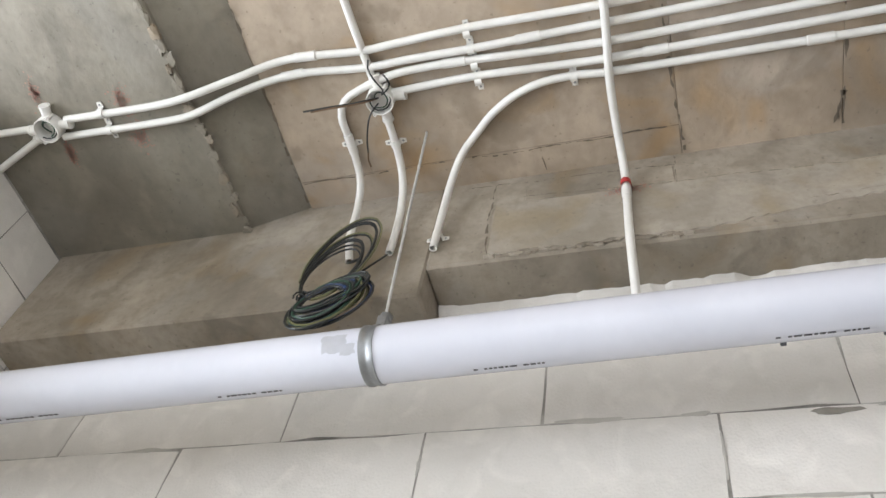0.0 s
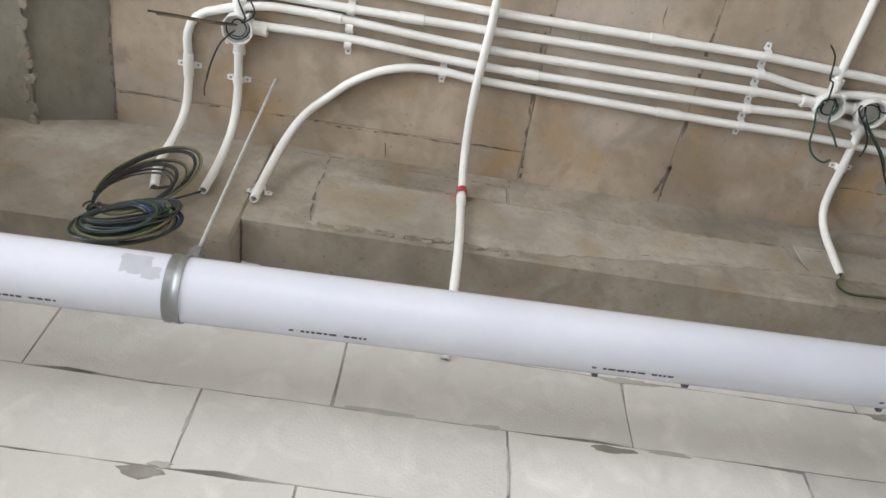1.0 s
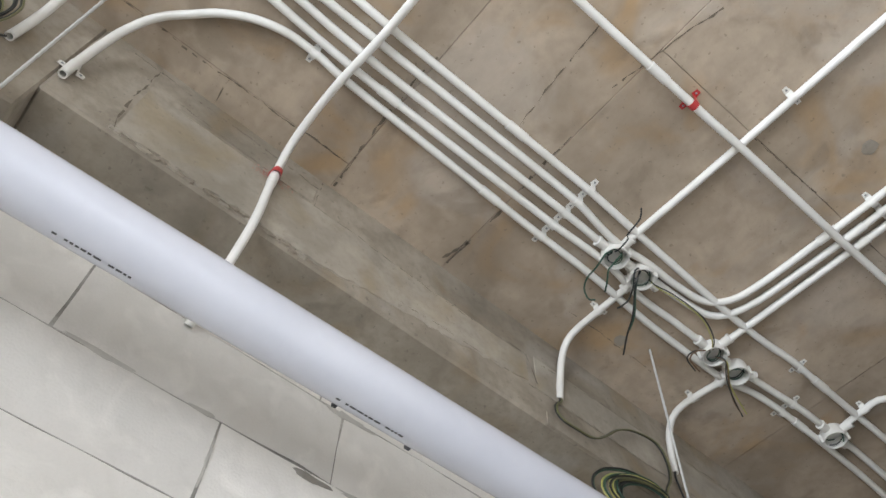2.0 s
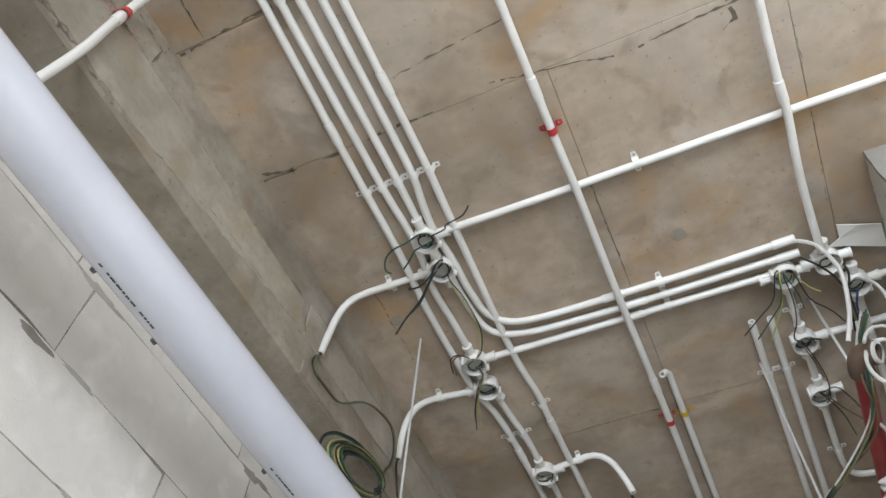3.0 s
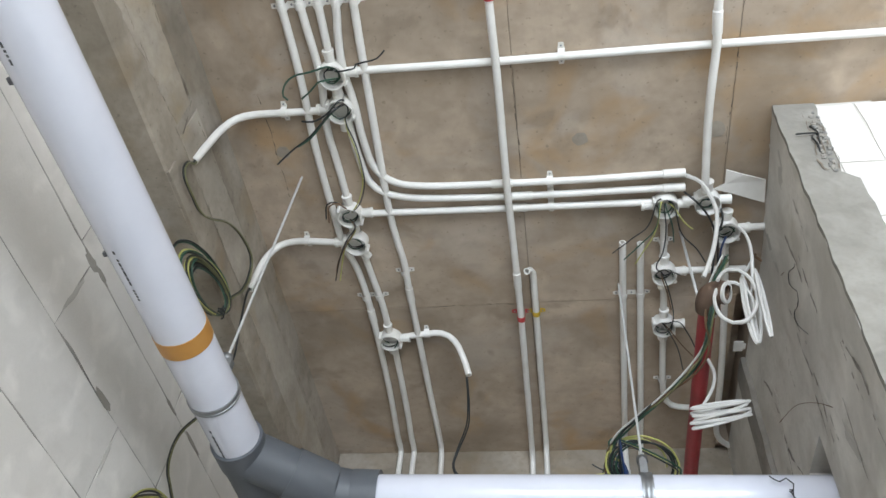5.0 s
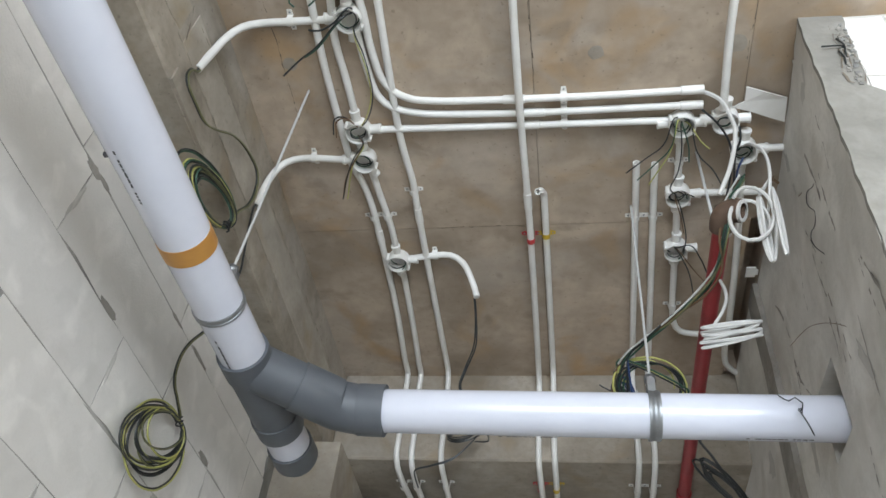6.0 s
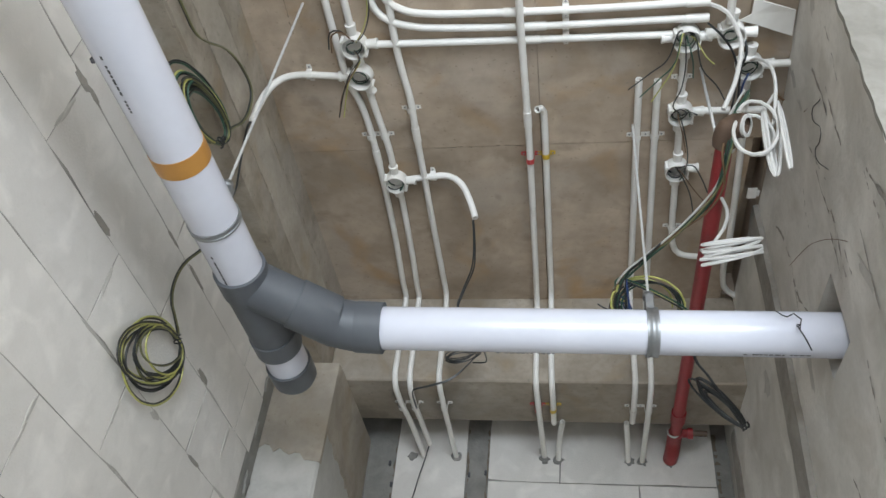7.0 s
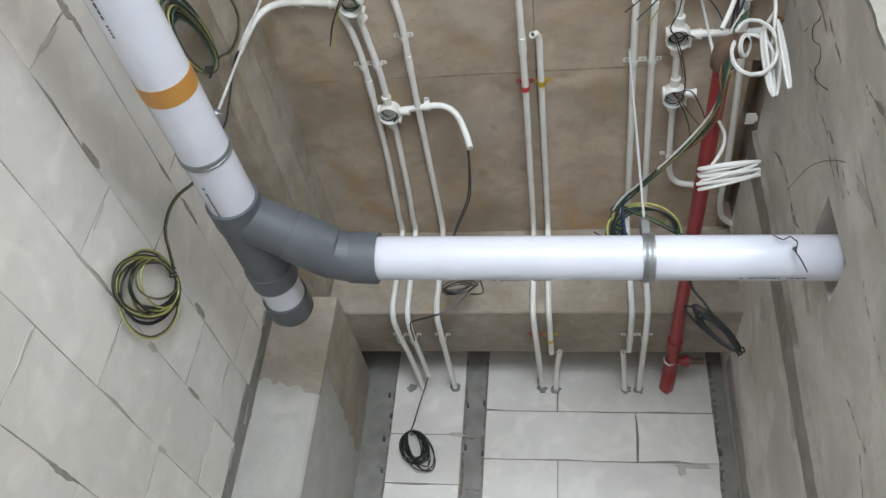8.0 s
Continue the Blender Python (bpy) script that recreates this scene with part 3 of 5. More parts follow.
def clip(at, along, count=1, spacing=0.045, mat=None, down=(0, 0, -1), label="", rise=0.0):
    """Saddle clips, one or more in a row: ears, arches, and screw heads. `at` lies on the surface, amid the row."""
    mat = mat or CONDUIT
    at, along, down = Vector(at), Vector(along).normalized(), Vector(down).normalized()
    across = along.cross(down).normalized()
    prof, screws = [], []
    x0 = -spacing * (count - 1) / 2
    ear = 0.019
    high = 0.0245 + rise
    prof.append((x0 - CR - ear, 0.001))
    for k in range(count):
        c = x0 + k * spacing
        prof.append((c - CR - 0.003, 0.0012))
        for a in (170, 140, 115, 90, 65, 40, 10):
            prof.append((c + (CR + 0.002) * math.cos(radians(a)), high - CR - 0.002 + (CR + 0.002) * math.sin(radians(a))))
        prof.append((c + CR + 0.003, 0.0012))
        screws.append(c - spacing / 2 if k else c - CR - ear * 0.55)
    prof.append((x0 + spacing * (count - 1) + CR + ear, 0.001))
    screws.append(x0 + spacing * (count - 1) + CR + ear * 0.55)
    t = thing("conduit_clip", label or ("white plastic saddle clip screwed to the slab" if count == 1 else "row of white plastic saddle clips over parallel conduits"), "conduit clip", "conduit clips", tuple(at))
    bm = bmesh.new()
    rows = []
    for i, (x, h) in enumerate(prof):
        w = 0.0088 if 0 < i < len(prof) - 1 else 0.0062
        rows.append([bm.verts.new(across * x + along * s * w + down * (h + o)) for s, o in ((-1, 0), (1, 0), (1, 0.002), (-1, 0.002))])
    for a, b in zip(rows, rows[1:]):
        for k in range(4):
            bm.faces.new((a[k], a[(k + 1) % 4], b[(k + 1) % 4], b[k]))
    bm.faces.new(rows[0]), bm.faces.new(rows[-1])
    part("saddle", bm, mat, t)
    for x in screws:
        bm = bmesh.new()
        lathe(bm, across * x + down * 0.003, down, [(0.0, 0.0), (0.0032, 0.0), (0.0025, 0.0016), (0.0, 0.0018)], 8)
        part("screw", bm, ZINC, t, "small steel screw head")
    return t


def junction_box(x, y, necks, r=0.036, z=H, depth=0.042, label="round white plastic junction box, open, with wire ends"):
    """A round open cup under the slab with short necks at the given angles."""
    t = thing("junction_box", label, "junction box", "junction boxes", (x, y, z))
    bm = bmesh.new()
    lathe(bm, (0, 0, 0), (0, 0, -1), [(0.0, 0.001), (r * 0.98, 0.001), (r, 0.004), (r, depth), (r - 0.0035, depth), (r - 0.0035, 0.006), (0.0, 0.006)], 24)
    part("cup", bm, CONDUIT, t, "", True)
    for a in necks:
        d = Vector((math.cos(radians(a)), math.sin(radians(a)), 0))
        q = Vector((0, 0, -0.0155))
        bm = bmesh.new()
        sweep(bm, [q + d * (r - 0.004), q + d * (r + 0.022), q + d * (r + 0.0225), q + d * (r + 0.03)], CR, 14, 0.0, 0, [0.013, 0.0142, 0.0155, 0.0155])
        part("neck", bm, CONDUIT, t, "", True)
    rng = random.Random(int(x * 1000 + y * 100))
    for m in (BLACKW, GREENW):
        bm = bmesh.new()
        a0, e = rng.uniform(0, 6.28), rng.uniform(0.5, 0.75)
        sweep(bm, curve_points([(r * e * math.cos(a0 + j * 0.9), r * e * math.sin(a0 + j * 0.9), -0.012 - 0.0045 * j + rng.uniform(-0.003, 0.003)) for j in range(7)], 0.008), 0.0019, 6)
        part("curled_wire", bm, m, t, "dark wire curled inside the box", True)
    for a in (35, 215):
        bm = bmesh.new()
        d = Vector((math.cos(radians(a)), math.sin(radians(a)), 0))
        lathe(bm, d * (r + 0.003), (0, 0, -1), [(0.005, 0.01), (0.005, depth), (0.002, depth), (0.002, depth - 0.006)], 10)
        part("screw_boss", bm, CONDUIT, t, "", True)
    return t


drain_pipe()
pipe_hanger((DX, -0.28, drain_axis(-0.28)), (0, 1, 0.0285), (0.33, -0.286, H - 0.002))
pipe_hanger((DX, 1.455, drain_axis(1.455)), (0, 1, 0.0285), (0.327, 1.388, H - 0.002), 0.018)
pipe_hanger((1.228, HY + 0.015, HZ), (1, 0.02, 0), (1.228, HY + 0.02, H - 0.002))

RUN = "white plastic conduit under the slab"
# the five parallel runs, from the block wall outwards
conduit([(0.165, -0.264, 2.489), (0.168, -0.262, 2.56), (0.178, -0.256, 2.66), (0.205, -0.240, 2.745), (0.255, -0.205, 2.782), (0.31, -0.15), (0.366, -0.086), (0.412, 0.01), (0.423, 0.113), (0.416, 0.202), (0.405, 0.80), (0.404, 1.07), (0.394, 1.29), (0.395, 1.503),
         (0.400, 1.65), (0.419, 1.723), (0.430, 1.844), (0.426, 2.25), (0.408, 2.60), (0.405, 2.69), (0.404, BEAM_END - 0.02, 2.74), (0.403, BEAM_END - 0.014, 2.52), (0.403, BEAM_END + 0.0, 2.43), (0.408, BEAM_END + 0.09, 2.405), (0.425, 2.98, 2.40), (0.452, 3.19, 2.365)],
        RUN + ", bent down at one end", ((1, 0.69), (1, 1.95)))
conduit([(0.464, -0.34), (0.467, -0.115), (0.452, 0.201), (0.452, 0.87), (0.458, 1.07), (0.441, 1.223), (0.445, 1.35), (0.447, 1.49)], RUN, ((1, 0.32),))
conduit([(0.150, -0.495, 2.50), (0.160, -0.515, 2.60), (0.180, -0.512, 2.70), (0.225, -0.503, 2.765), (0.29, -0.499, 2.784), (0.36, -0.4985), (0.42, -0.498), (0.463, -0.475), (0.485, -0.43), (0.51, -0.337), (0.515, -0.229), (0.511, -0.114), (0.495, 0.2), (0.497, 0.87), (0.494, 1.03)], RUN + ", bent down the beam", ((1, -0.17), (0, 0.335)))
conduit([(0.539, -1.265, LS), (0.530, -0.96, LS), (0.533, -0.87, LS - 0.001), (0.555, -0.73, H - 0.05), (0.561, -0.588), (0.543, -0.389), (0.543, -0.266), (0.540, -0.119), (0.541, 0.206), (0.541, 0.875), (0.528, 0.968), (0.522, 1.051), (0.531, 1.158), (0.533, 1.269), (0.55, 1.37),
         (0.60, 1.420), (0.693, 1.439), (1.081, 1.449), (1.395, 1.447)], RUN + ", turning into the alcove", ((1, -0.585), (1, 0.03), (0, 0.90), (0, 1.37)))
conduit([(0.587, -1.234, LS), (0.578, -0.97, LS), (0.583, -0.87, LS - 0.001), (0.594, -0.73, H - 0.05), (0.603, -0.606), (0.600, -0.51), (0.588, -0.389), (0.590, -0.297), (0.594, -0.111), (0.586, 0.212), (0.585, 0.87), (0.580, 0.993), (0.566, 1.396), (0.563, 1.52), (0.566, 1.62), (0.574, 1.72), (0.572, 1.827), (0.568, 2.317), (0.566, 2.67),
         (0.566, BEAM_END - 0.02, 2.74), (0.566, BEAM_END - 0.014, 2.52), (0.566, BEAM_END, 2.43), (0.57, BEAM_END + 0.1, 2.40), (0.58, 3.19, 2.37)], RUN, ((1, -0.53), (1, 0.62), (1, 1.86)))
conduit([(0.504, 1.20), (0.509, 1.317), (0.525, 1.413), (0.560, 1.452), (0.640, 1.477), (0.9, 1.492), (1.40, 1.495)], RUN + ", turning into the alcove", ((0, 0.95), (0, 1.375)))
conduit([(0.48, 1.524), (0.9, 1.534), (1.32, 1.542)], RUN, ((0, 0.93),))
conduit([(0.454, 1.66), (0.463, 1.773), (0.474, 1.90), (0.475, 2.03)], RUN)
conduit([(0.477, 2.09), (0.479, 2.137), (0.469, 2.441), (0.459, 2.62), (0.457, 2.69), (0.455, BEAM_END - 0.02, 2.74), (0.458, BEAM_END - 0.014, 2.52), (0.458, BEAM_END, 2.43), (0.458, BEAM_END + 0.09, 2.405), (0.468, 2.98, 2.40), (0.480, 3.12, 2.385)], RUN)
conduit([(0.545, 1.061), (0.892, 1.067), (1.444, 1.069), (1.877, 1.074), (3.2, 1.08)], RUN + " across the room")
conduit([(0.915, -0.6), (0.914, 0.3), (0.914, 0.74), (0.915, 0.95), (0.917, 1.075), (0.915, 1.45), (0.917, 1.6), (0.919, 1.776), (0.920, 1.961), (0.916, 2.5), (0.914, 2.66),
         (0.914, BEAM_END - 0.02, 2.74), (0.914, BEAM_END - 0.014, 2.52), (0.914, BEAM_END, 2.43), (0.918, BEAM_END + 0.1, 2.40), (0.93, 3.19, 2.38)], RUN + ", crossing over the others", ((1, 0.77), (1, 1.80)), H - 0.034)
conduit([(1.446, -0.6), (1.446, 0.3), (1.444, 0.82), (1.446, 0.98), (1.450, 1.06), (1.446, 1.25), (1.455, 1.50)], RUN + ", crossing over another", ((1, 1.0),), H - 0.034)
conduit([(0.95, 1.755, 2.755), (0.960, 1.766, 2.772), (0.967, 1.79, 2.785), (0.968, 1.964), (0.967, 2.66), (0.967, BEAM_END - 0.02, 2.74), (0.968, BEAM_END - 0.014, 2.52), (0.97, BEAM_END, 2.43), (0.972, BEAM_END + 0.1, 2.41), (0.972, BEAM_END + 0.25, 2.405)], RUN + " with an open elbow end")
conduit([(1.237, 1.685), (1.241, 1.899), (1.254, 2.49), (1.258, 2.66), (1.258, BEAM_END - 0.02, 2.74), (1.258, BEAM_END - 0.014, 2.52), (1.258, BEAM_END, 2.43), (1.258, BEAM_END + 0.1, 2.41), (1.258, BEAM_END + 0.23, 2.405)], RUN + " with an open end")
conduit([(1.289, 1.692), (1.294, 1.902), (1.312, 2.55), (1.314, 2.66), (1.314, BEAM_END - 0.02, 2.74), (1.314, BEAM_END - 0.014, 2.52), (1.312, BEAM_END, 2.43), (1.310, BEAM_END + 0.1, 2.40), (1.305, 3.19, 2.37)], RUN + " with an open end")
conduit([(1.353, 1.58), (1.358, 1.78)], RUN + " between two boxes")
conduit([(1.362, 1.84), (1.368, 2.00)], RUN + " between two boxes")
conduit([(1.370, 2.06), (1.379, 2.315), (1.390, 2.40), (1.414, 2.445), (1.474, 2.462), (1.52, 2.465)], RUN + ", bent at the end")
conduit([(1.39, 1.808), (1.60, 1.812)], RUN)
conduit([(1.528, 1.68), (1.551, 1.952), (1.572, 2.351), (1.574, 2.535), (1.592, 2.64), (1.635, 2.69)], RUN + " beside the alcove wall")
conduit([(1.56, 1.652), (1.645, 1.652)], RUN)
conduit([(1.385, 1.55), (1.43, 1.546)], RUN + " between two boxes")
conduit([(0.985, 3.198, 2.372), (0.99, 3.10, 2.40), (1.004, 2.97, 2.412)], "short white conduit stub rising from the end wall")
conduit([(1.252, 3.198, 2.372), (1.247, 3.10, 2.40), (1.238, 2.97, 2.412)], "short white conduit stub rising from the end wall")
# runs square to the five
conduit([(1.9, 0.222, H - 0.034), (0.60, 0.219, H - 0.034), (0.40, 0.207, H - 0.034), (0.28, 0.207, H - 0.038), (0.205, 0.21, 2.745), (0.172, 0.213, 2.68), (0.163, 0.213, 2.60), (0.163, 0.213, 2.45), (0.13, 0.213, 2.37), (0.05, 0.213, 2.27), (0.006, 0.213, 2.22)], RUN + " bent down the beam", ((2, 2.645),))
conduit([(1.9, -0.40), (0.723, -0.389), (0.604, -0.385), (0.50, -0.38)], RUN)
conduit([(0.42, -0.377), (0.326, -0.376), (0.27, -0.377, 2.782), (0.215, -0.378, 2.75), (0.180, -0.380, 2.68), (0.165, -0.381, 2.58), (0.163, -0.382, 2.497)], RUN + ", bent down over the beam")
conduit([(0.469, 1.17), (0.337, 1.168), (0.25, 1.167), (0.205, 1.167, 2.772), (0.175, 1.168, 2.725), (0.160, 1.166, 2.65), (0.152, 1.158, 2.562)], RUN + ", bent down over the beam")
conduit([(0.411, 1.632), (0.29, 1.618), (0.245, 1.617), (0.205, 1.618, 2.772), (0.175, 1.622, 2.73), (0.160, 1.626, 2.66), (0.153, 1.628, 2.59)], RUN + ", bent down over the beam")
conduit([(0.508, 2.054), (0.60, 2.043), (0.65, 2.043), (0.692, 2.058, 2.765), (0.723, 2.085, 2.71), (0.742, 2.10, 2.65)], RUN + " with a drooping open end")
conduit([(0.578, -1.33, LS), (0.582, -1.45, LS), (0.583, -1.522, LS)], RUN)
conduit([(0.555, -1.32, LS), (0.478, -1.521, LS)], RUN)

junction_box(0.575, -1.287, (15, 270, 245, 90), z=LOW)
junction_box(0.455, -0.374, (0, 90, 180), 0.037)
junction_box(0.494, 1.062, (270, 0, 90))
junction_box(0.494, 1.165, (180, 90, 270))
junction_box(0.447, 1.520, (270, 0, 90))
junction_box(0.443, 1.627, (180, 70, 270))
junction_box(0.475, 2.056, (270, 0, 90))
junction_box(1.353, 1.550, (180, 0, 90))
junction_box(1.360, 1.808, (270, 0, 90))
junction_box(1.369, 2.034, (270, 0, 90))
junction_box(1.466, 1.544, (180, 270, 0))
junction_box(1.527, 1.651, (0, 90, 270))

clip((0.517, -0.113, H), (0, 1, 0), 4, 0.0425)
clip((0.420, 0.122, H), (0, 1, 0))
clip((0.496, 0.874, H), (0, 1, 0), 5, 0.0455)
clip((0.335, -0.4985, H), (1, 0, 0))
clip((0.318, -0.3765, H), (1, 0, 0))
clip((0.559, -1.12, LOW), (0, 1, 0.0), 2, 0.05)
clip((1.08, 1.065, H), (1, 0, 0))
clip((1.035, 1.492, H), (1, 0, 0), 3, 0.042)
clip((0.335, 1.168, H), (1, 0, 0))
clip((0.29, 1.618, H), (1, 0, 0))
clip((0.57, 1.762, H), (0, 1, 0))
clip((0.448, 1.862, H), (0, 1, 0), 2, 0.044)
clip((0.60, 2.043, H), (1, 0, 0))
clip((0.915, 0.886, H), (0, 1, 0), 1, 0.045, REDCLIP, label="red plastic saddle clip", rise=0.021)
clip((0.920, 1.964, H), (0, 1, 0), 1, 0.045, REDCLIP, label="red plastic saddle clip", rise=0.021)
clip((0.968, 1.964, H), (0, 1, 0), 1, 0.045, YELCLIP, label="yellow plastic saddle clip")
clip((1.268, 1.90, H), (0, 1, 0), 2, 0.053)
clip((1.356, 1.69, H), (0, 1, 0))
clip((1.379, 2.31, H), (0, 1, 0))
clip((BEAM_X, 0.213, 2.655), (0, 0, 1), 1, 0.045, REDCLIP, (1, 0, 0), label="red plastic saddle clip on the beam", rise=0.010)
clip((BEAM_X, -0.263, 2.545), (0, 0, 1), down=(1, 0, 0), label="white plastic saddle clip on the beam")
for x, n, s, mat, lab in ((0.432, 2, 0.05, None, ""), (0.568, 1, 0.045, None, ""), (0.916, 1, 0.045, REDCLIP, "red plastic saddle clip"), (0.971, 1, 0.045, YELCLIP, "yellow plastic saddle clip"), (1.284, 2, 0.054, None, "")):
    clip((x, BEAM_END + 0.15, 2.43), (0, 1, 0), n, s, mat, label=lab, rise=0.012)

# red fire pipe in the alcove
def fire_pipe():
    t = thing("fire_pipe", "red painted steel water pipe with a brown iron elbow", "water pipe", "", (1.41, 1.6, 2.4))
    o = Vector((1.41, 1.6, 2.4))
    bm = bmesh.new()
    sweep(bm, [Vector(q) - o for q in ((1.406, 1.58, 2.395), (1.410, 2.2, 2.397), (1.417, 3.02, 2.40))], 0.021, 20)
    part("pipe", bm, RED, t, "", True)
    bm = bmesh.new()
    sweep(bm, [Vector(q) - o for q in curve_points([(1.406, 1.585, 2.395), (1.405, 1.562, 2.397), (1.412, 1.542, 2.400), (1.428, 1.530, 2.396), (1.442, 1.524, 2.388)], 0.005)], 0.029, 20, 0.019)
    part("elbow", bm, RUST, t, "brown iron pipe elbow", True)
    bm = bmesh.new()
    lathe(bm, Vector((1.443, 1.5235, 2.3875)) - o, (0.8, -0.35, -0.45), [(0.019, -0.004), (0.027, -0.002), (0.027, 0.005), (0.019, 0.006)], 20)
    part("mouth_ring", bm, WHITEW, t, "white ring in the elbow's mouth", True)
    bm = bmesh.new()
    sweep(bm, [Vector(q) - o for q in curve_points([(1.417, 3.01, 2.40), (1.416, 3.08, 2.40), (1.413, 3.13, 2.385), (1.41, 3.19, 2.38)], 0.01)], 0.027, 18)
    part("wall_elbow", bm, RED, t, "", True)
    bm = bmesh.new()
    sweep(bm, [Vector(q) - o for q in ((1.424, 3.045, 2.415), (1.462, 3.045, 2.415), (1.463, 3.045, 2.415), (1.482, 3.045, 2.415))], 0.016, 16, 0.010, 0, [0.016, 0.016, 0.021, 0.021])
    part("branch", bm, RED, t, "", True)
    bm = bmesh.new()
    sweep(bm, [Vector(q) - o for q in ((1.482, 3.045, 2.415), (1.535, 3.045, 2.415))], 0.011, 12)
    part("branch_stub", bm, RUST, t, "short brown iron stub", True)
    bm = bmesh.new()
    sweep(bm, [Vector(q) - o for q in ((1.4155, 2.86, 2.40), (1.416, 2.862, 2.40), (1.417, 2.925, 2.40), (1.417, 2.927, 2.40))], 0.026, 20, 0, 0, [0.0215, 0.026, 0.026, 0.0215])
    part("coupling", bm, RED, t, "", True)
    bm = bmesh.new()
    for y in (1.592, 3.0):
        lathe(bm, Vector((1.409, y, 2.397)) - o, (0, 1, 0), [(0.02, 0), (0.0235, 0.002), (0.0235, 0.008), (0.02, 0.01)], 20)
    part("thread_tape", bm, WHITEW, t, "white thread tape ring", True)


fire_pipe()


# ---- wires ----
def wires(name, label, strands, r=0.0022, category="wire", group="loose wires"):
    """strands: (points, material); one thing with each strand as a part."""
    first = Vector(strands[0][0][0])
    t = thing(name, label, category, group, tuple(first))
    for pts, mat in strands:
        bm = bmesh.new()
        sweep(bm, [q - first for q in curve_points(pts, 0.012)], r, 6)
        part("strand", bm, mat, t, "", True)
    return t


def loops(rng, centre, u, v, ru, rv, turns, spread=0.12, depth=0.012, steps=14, start=0.0):
    """Points of a loose hand-wound coil in the plane of u and v."""
    centre, u, v = Vector(centre), Vector(u).normalized(), Vector(v).normalized()
    n = u.cross(v)
    pts = []
    e0, ox, oy = 1.0, 0.0, 0.0
    e1, px, py = 1.0, 0.0, 0.0
    for k in range(int(turns * steps) + 1):
        f = (k % steps) / steps
        if k % steps == 0:
            e0, ox, oy = e1, px, py
            e1, px, py = 1 + rng.uniform(-spread, spread), rng.uniform(-spread, spread) * ru * 0.6, rng.uniform(-spread, spread) * rv * 0.6
        e, x, y = e0 + (e1 - e0) * f, ox + (px - ox) * f, oy + (py - oy) * f
        a = start + 2 * math.pi * k / steps
        pts.append(centre + u * (x + ru * e * math.cos(a)) + v * (y + rv * e * math.sin(a)) + n * depth * (k / (turns * steps) - 0.5 + 0.25 * math.sin(a * 0.5 + ox * 90)))
    return pts


def shifted(pts, d, rng=None, j=0.0):
    out = []
    for q in pts:
        o = Vector(d)
        if rng:
            o += Vector((rng.uniform(-j, j), rng.uniform(-j, j), rng.uniform(-j, j)))
        out.append(Vector(q) + o)
    return out


def coil(label, centre, u, v, ru, rv, mats, turns, lead=(), seed=1, r=0.0022, spread=0.13, depth=0.014, name="wire_coil", tie=None, start=0.0):
    rng = random.Random(seed)
    strands = []
    for i, m in enumerate(mats):
        p = loops(rng, Vector(centre) + Vector((rng.uniform(-1, 1), rng.uniform(-1, 1), rng.uniform(-1, 1))) * 0.006, u, v, ru * rng.uniform(0.9, 1.08), rv * rng.uniform(0.9, 1.08), turns, spread, depth, 14, start + rng.uniform(-0.2, 0.2))
        head = [Vector(q) + Vector((rng.uniform(-1, 1), rng.uniform(-1, 1), rng.uniform(-1, 1))) * 0.003 for q in lead]
        strands.append((head + p, m))
    t = wires(name, label, strands, r, "wire coil", "wire coils")
    if tie is not None:
        o = t.matrix_world.translation
        a = Vector(tie) - o
        bm = bmesh.new()
        sweep(bm, curve_points([a + Vector(u).normalized() * 0.014 * math.cos(k * 0.9) + Vector(u).cross(Vector(v)).normalized() * 0.014 * math.sin(k * 0.9) + Vector(v).normalized() * 0.0015 * k for k in range(15)], 0.01), 0.0022, 6)
        part("tie", bm, mats[0], t, "", True)
    return t


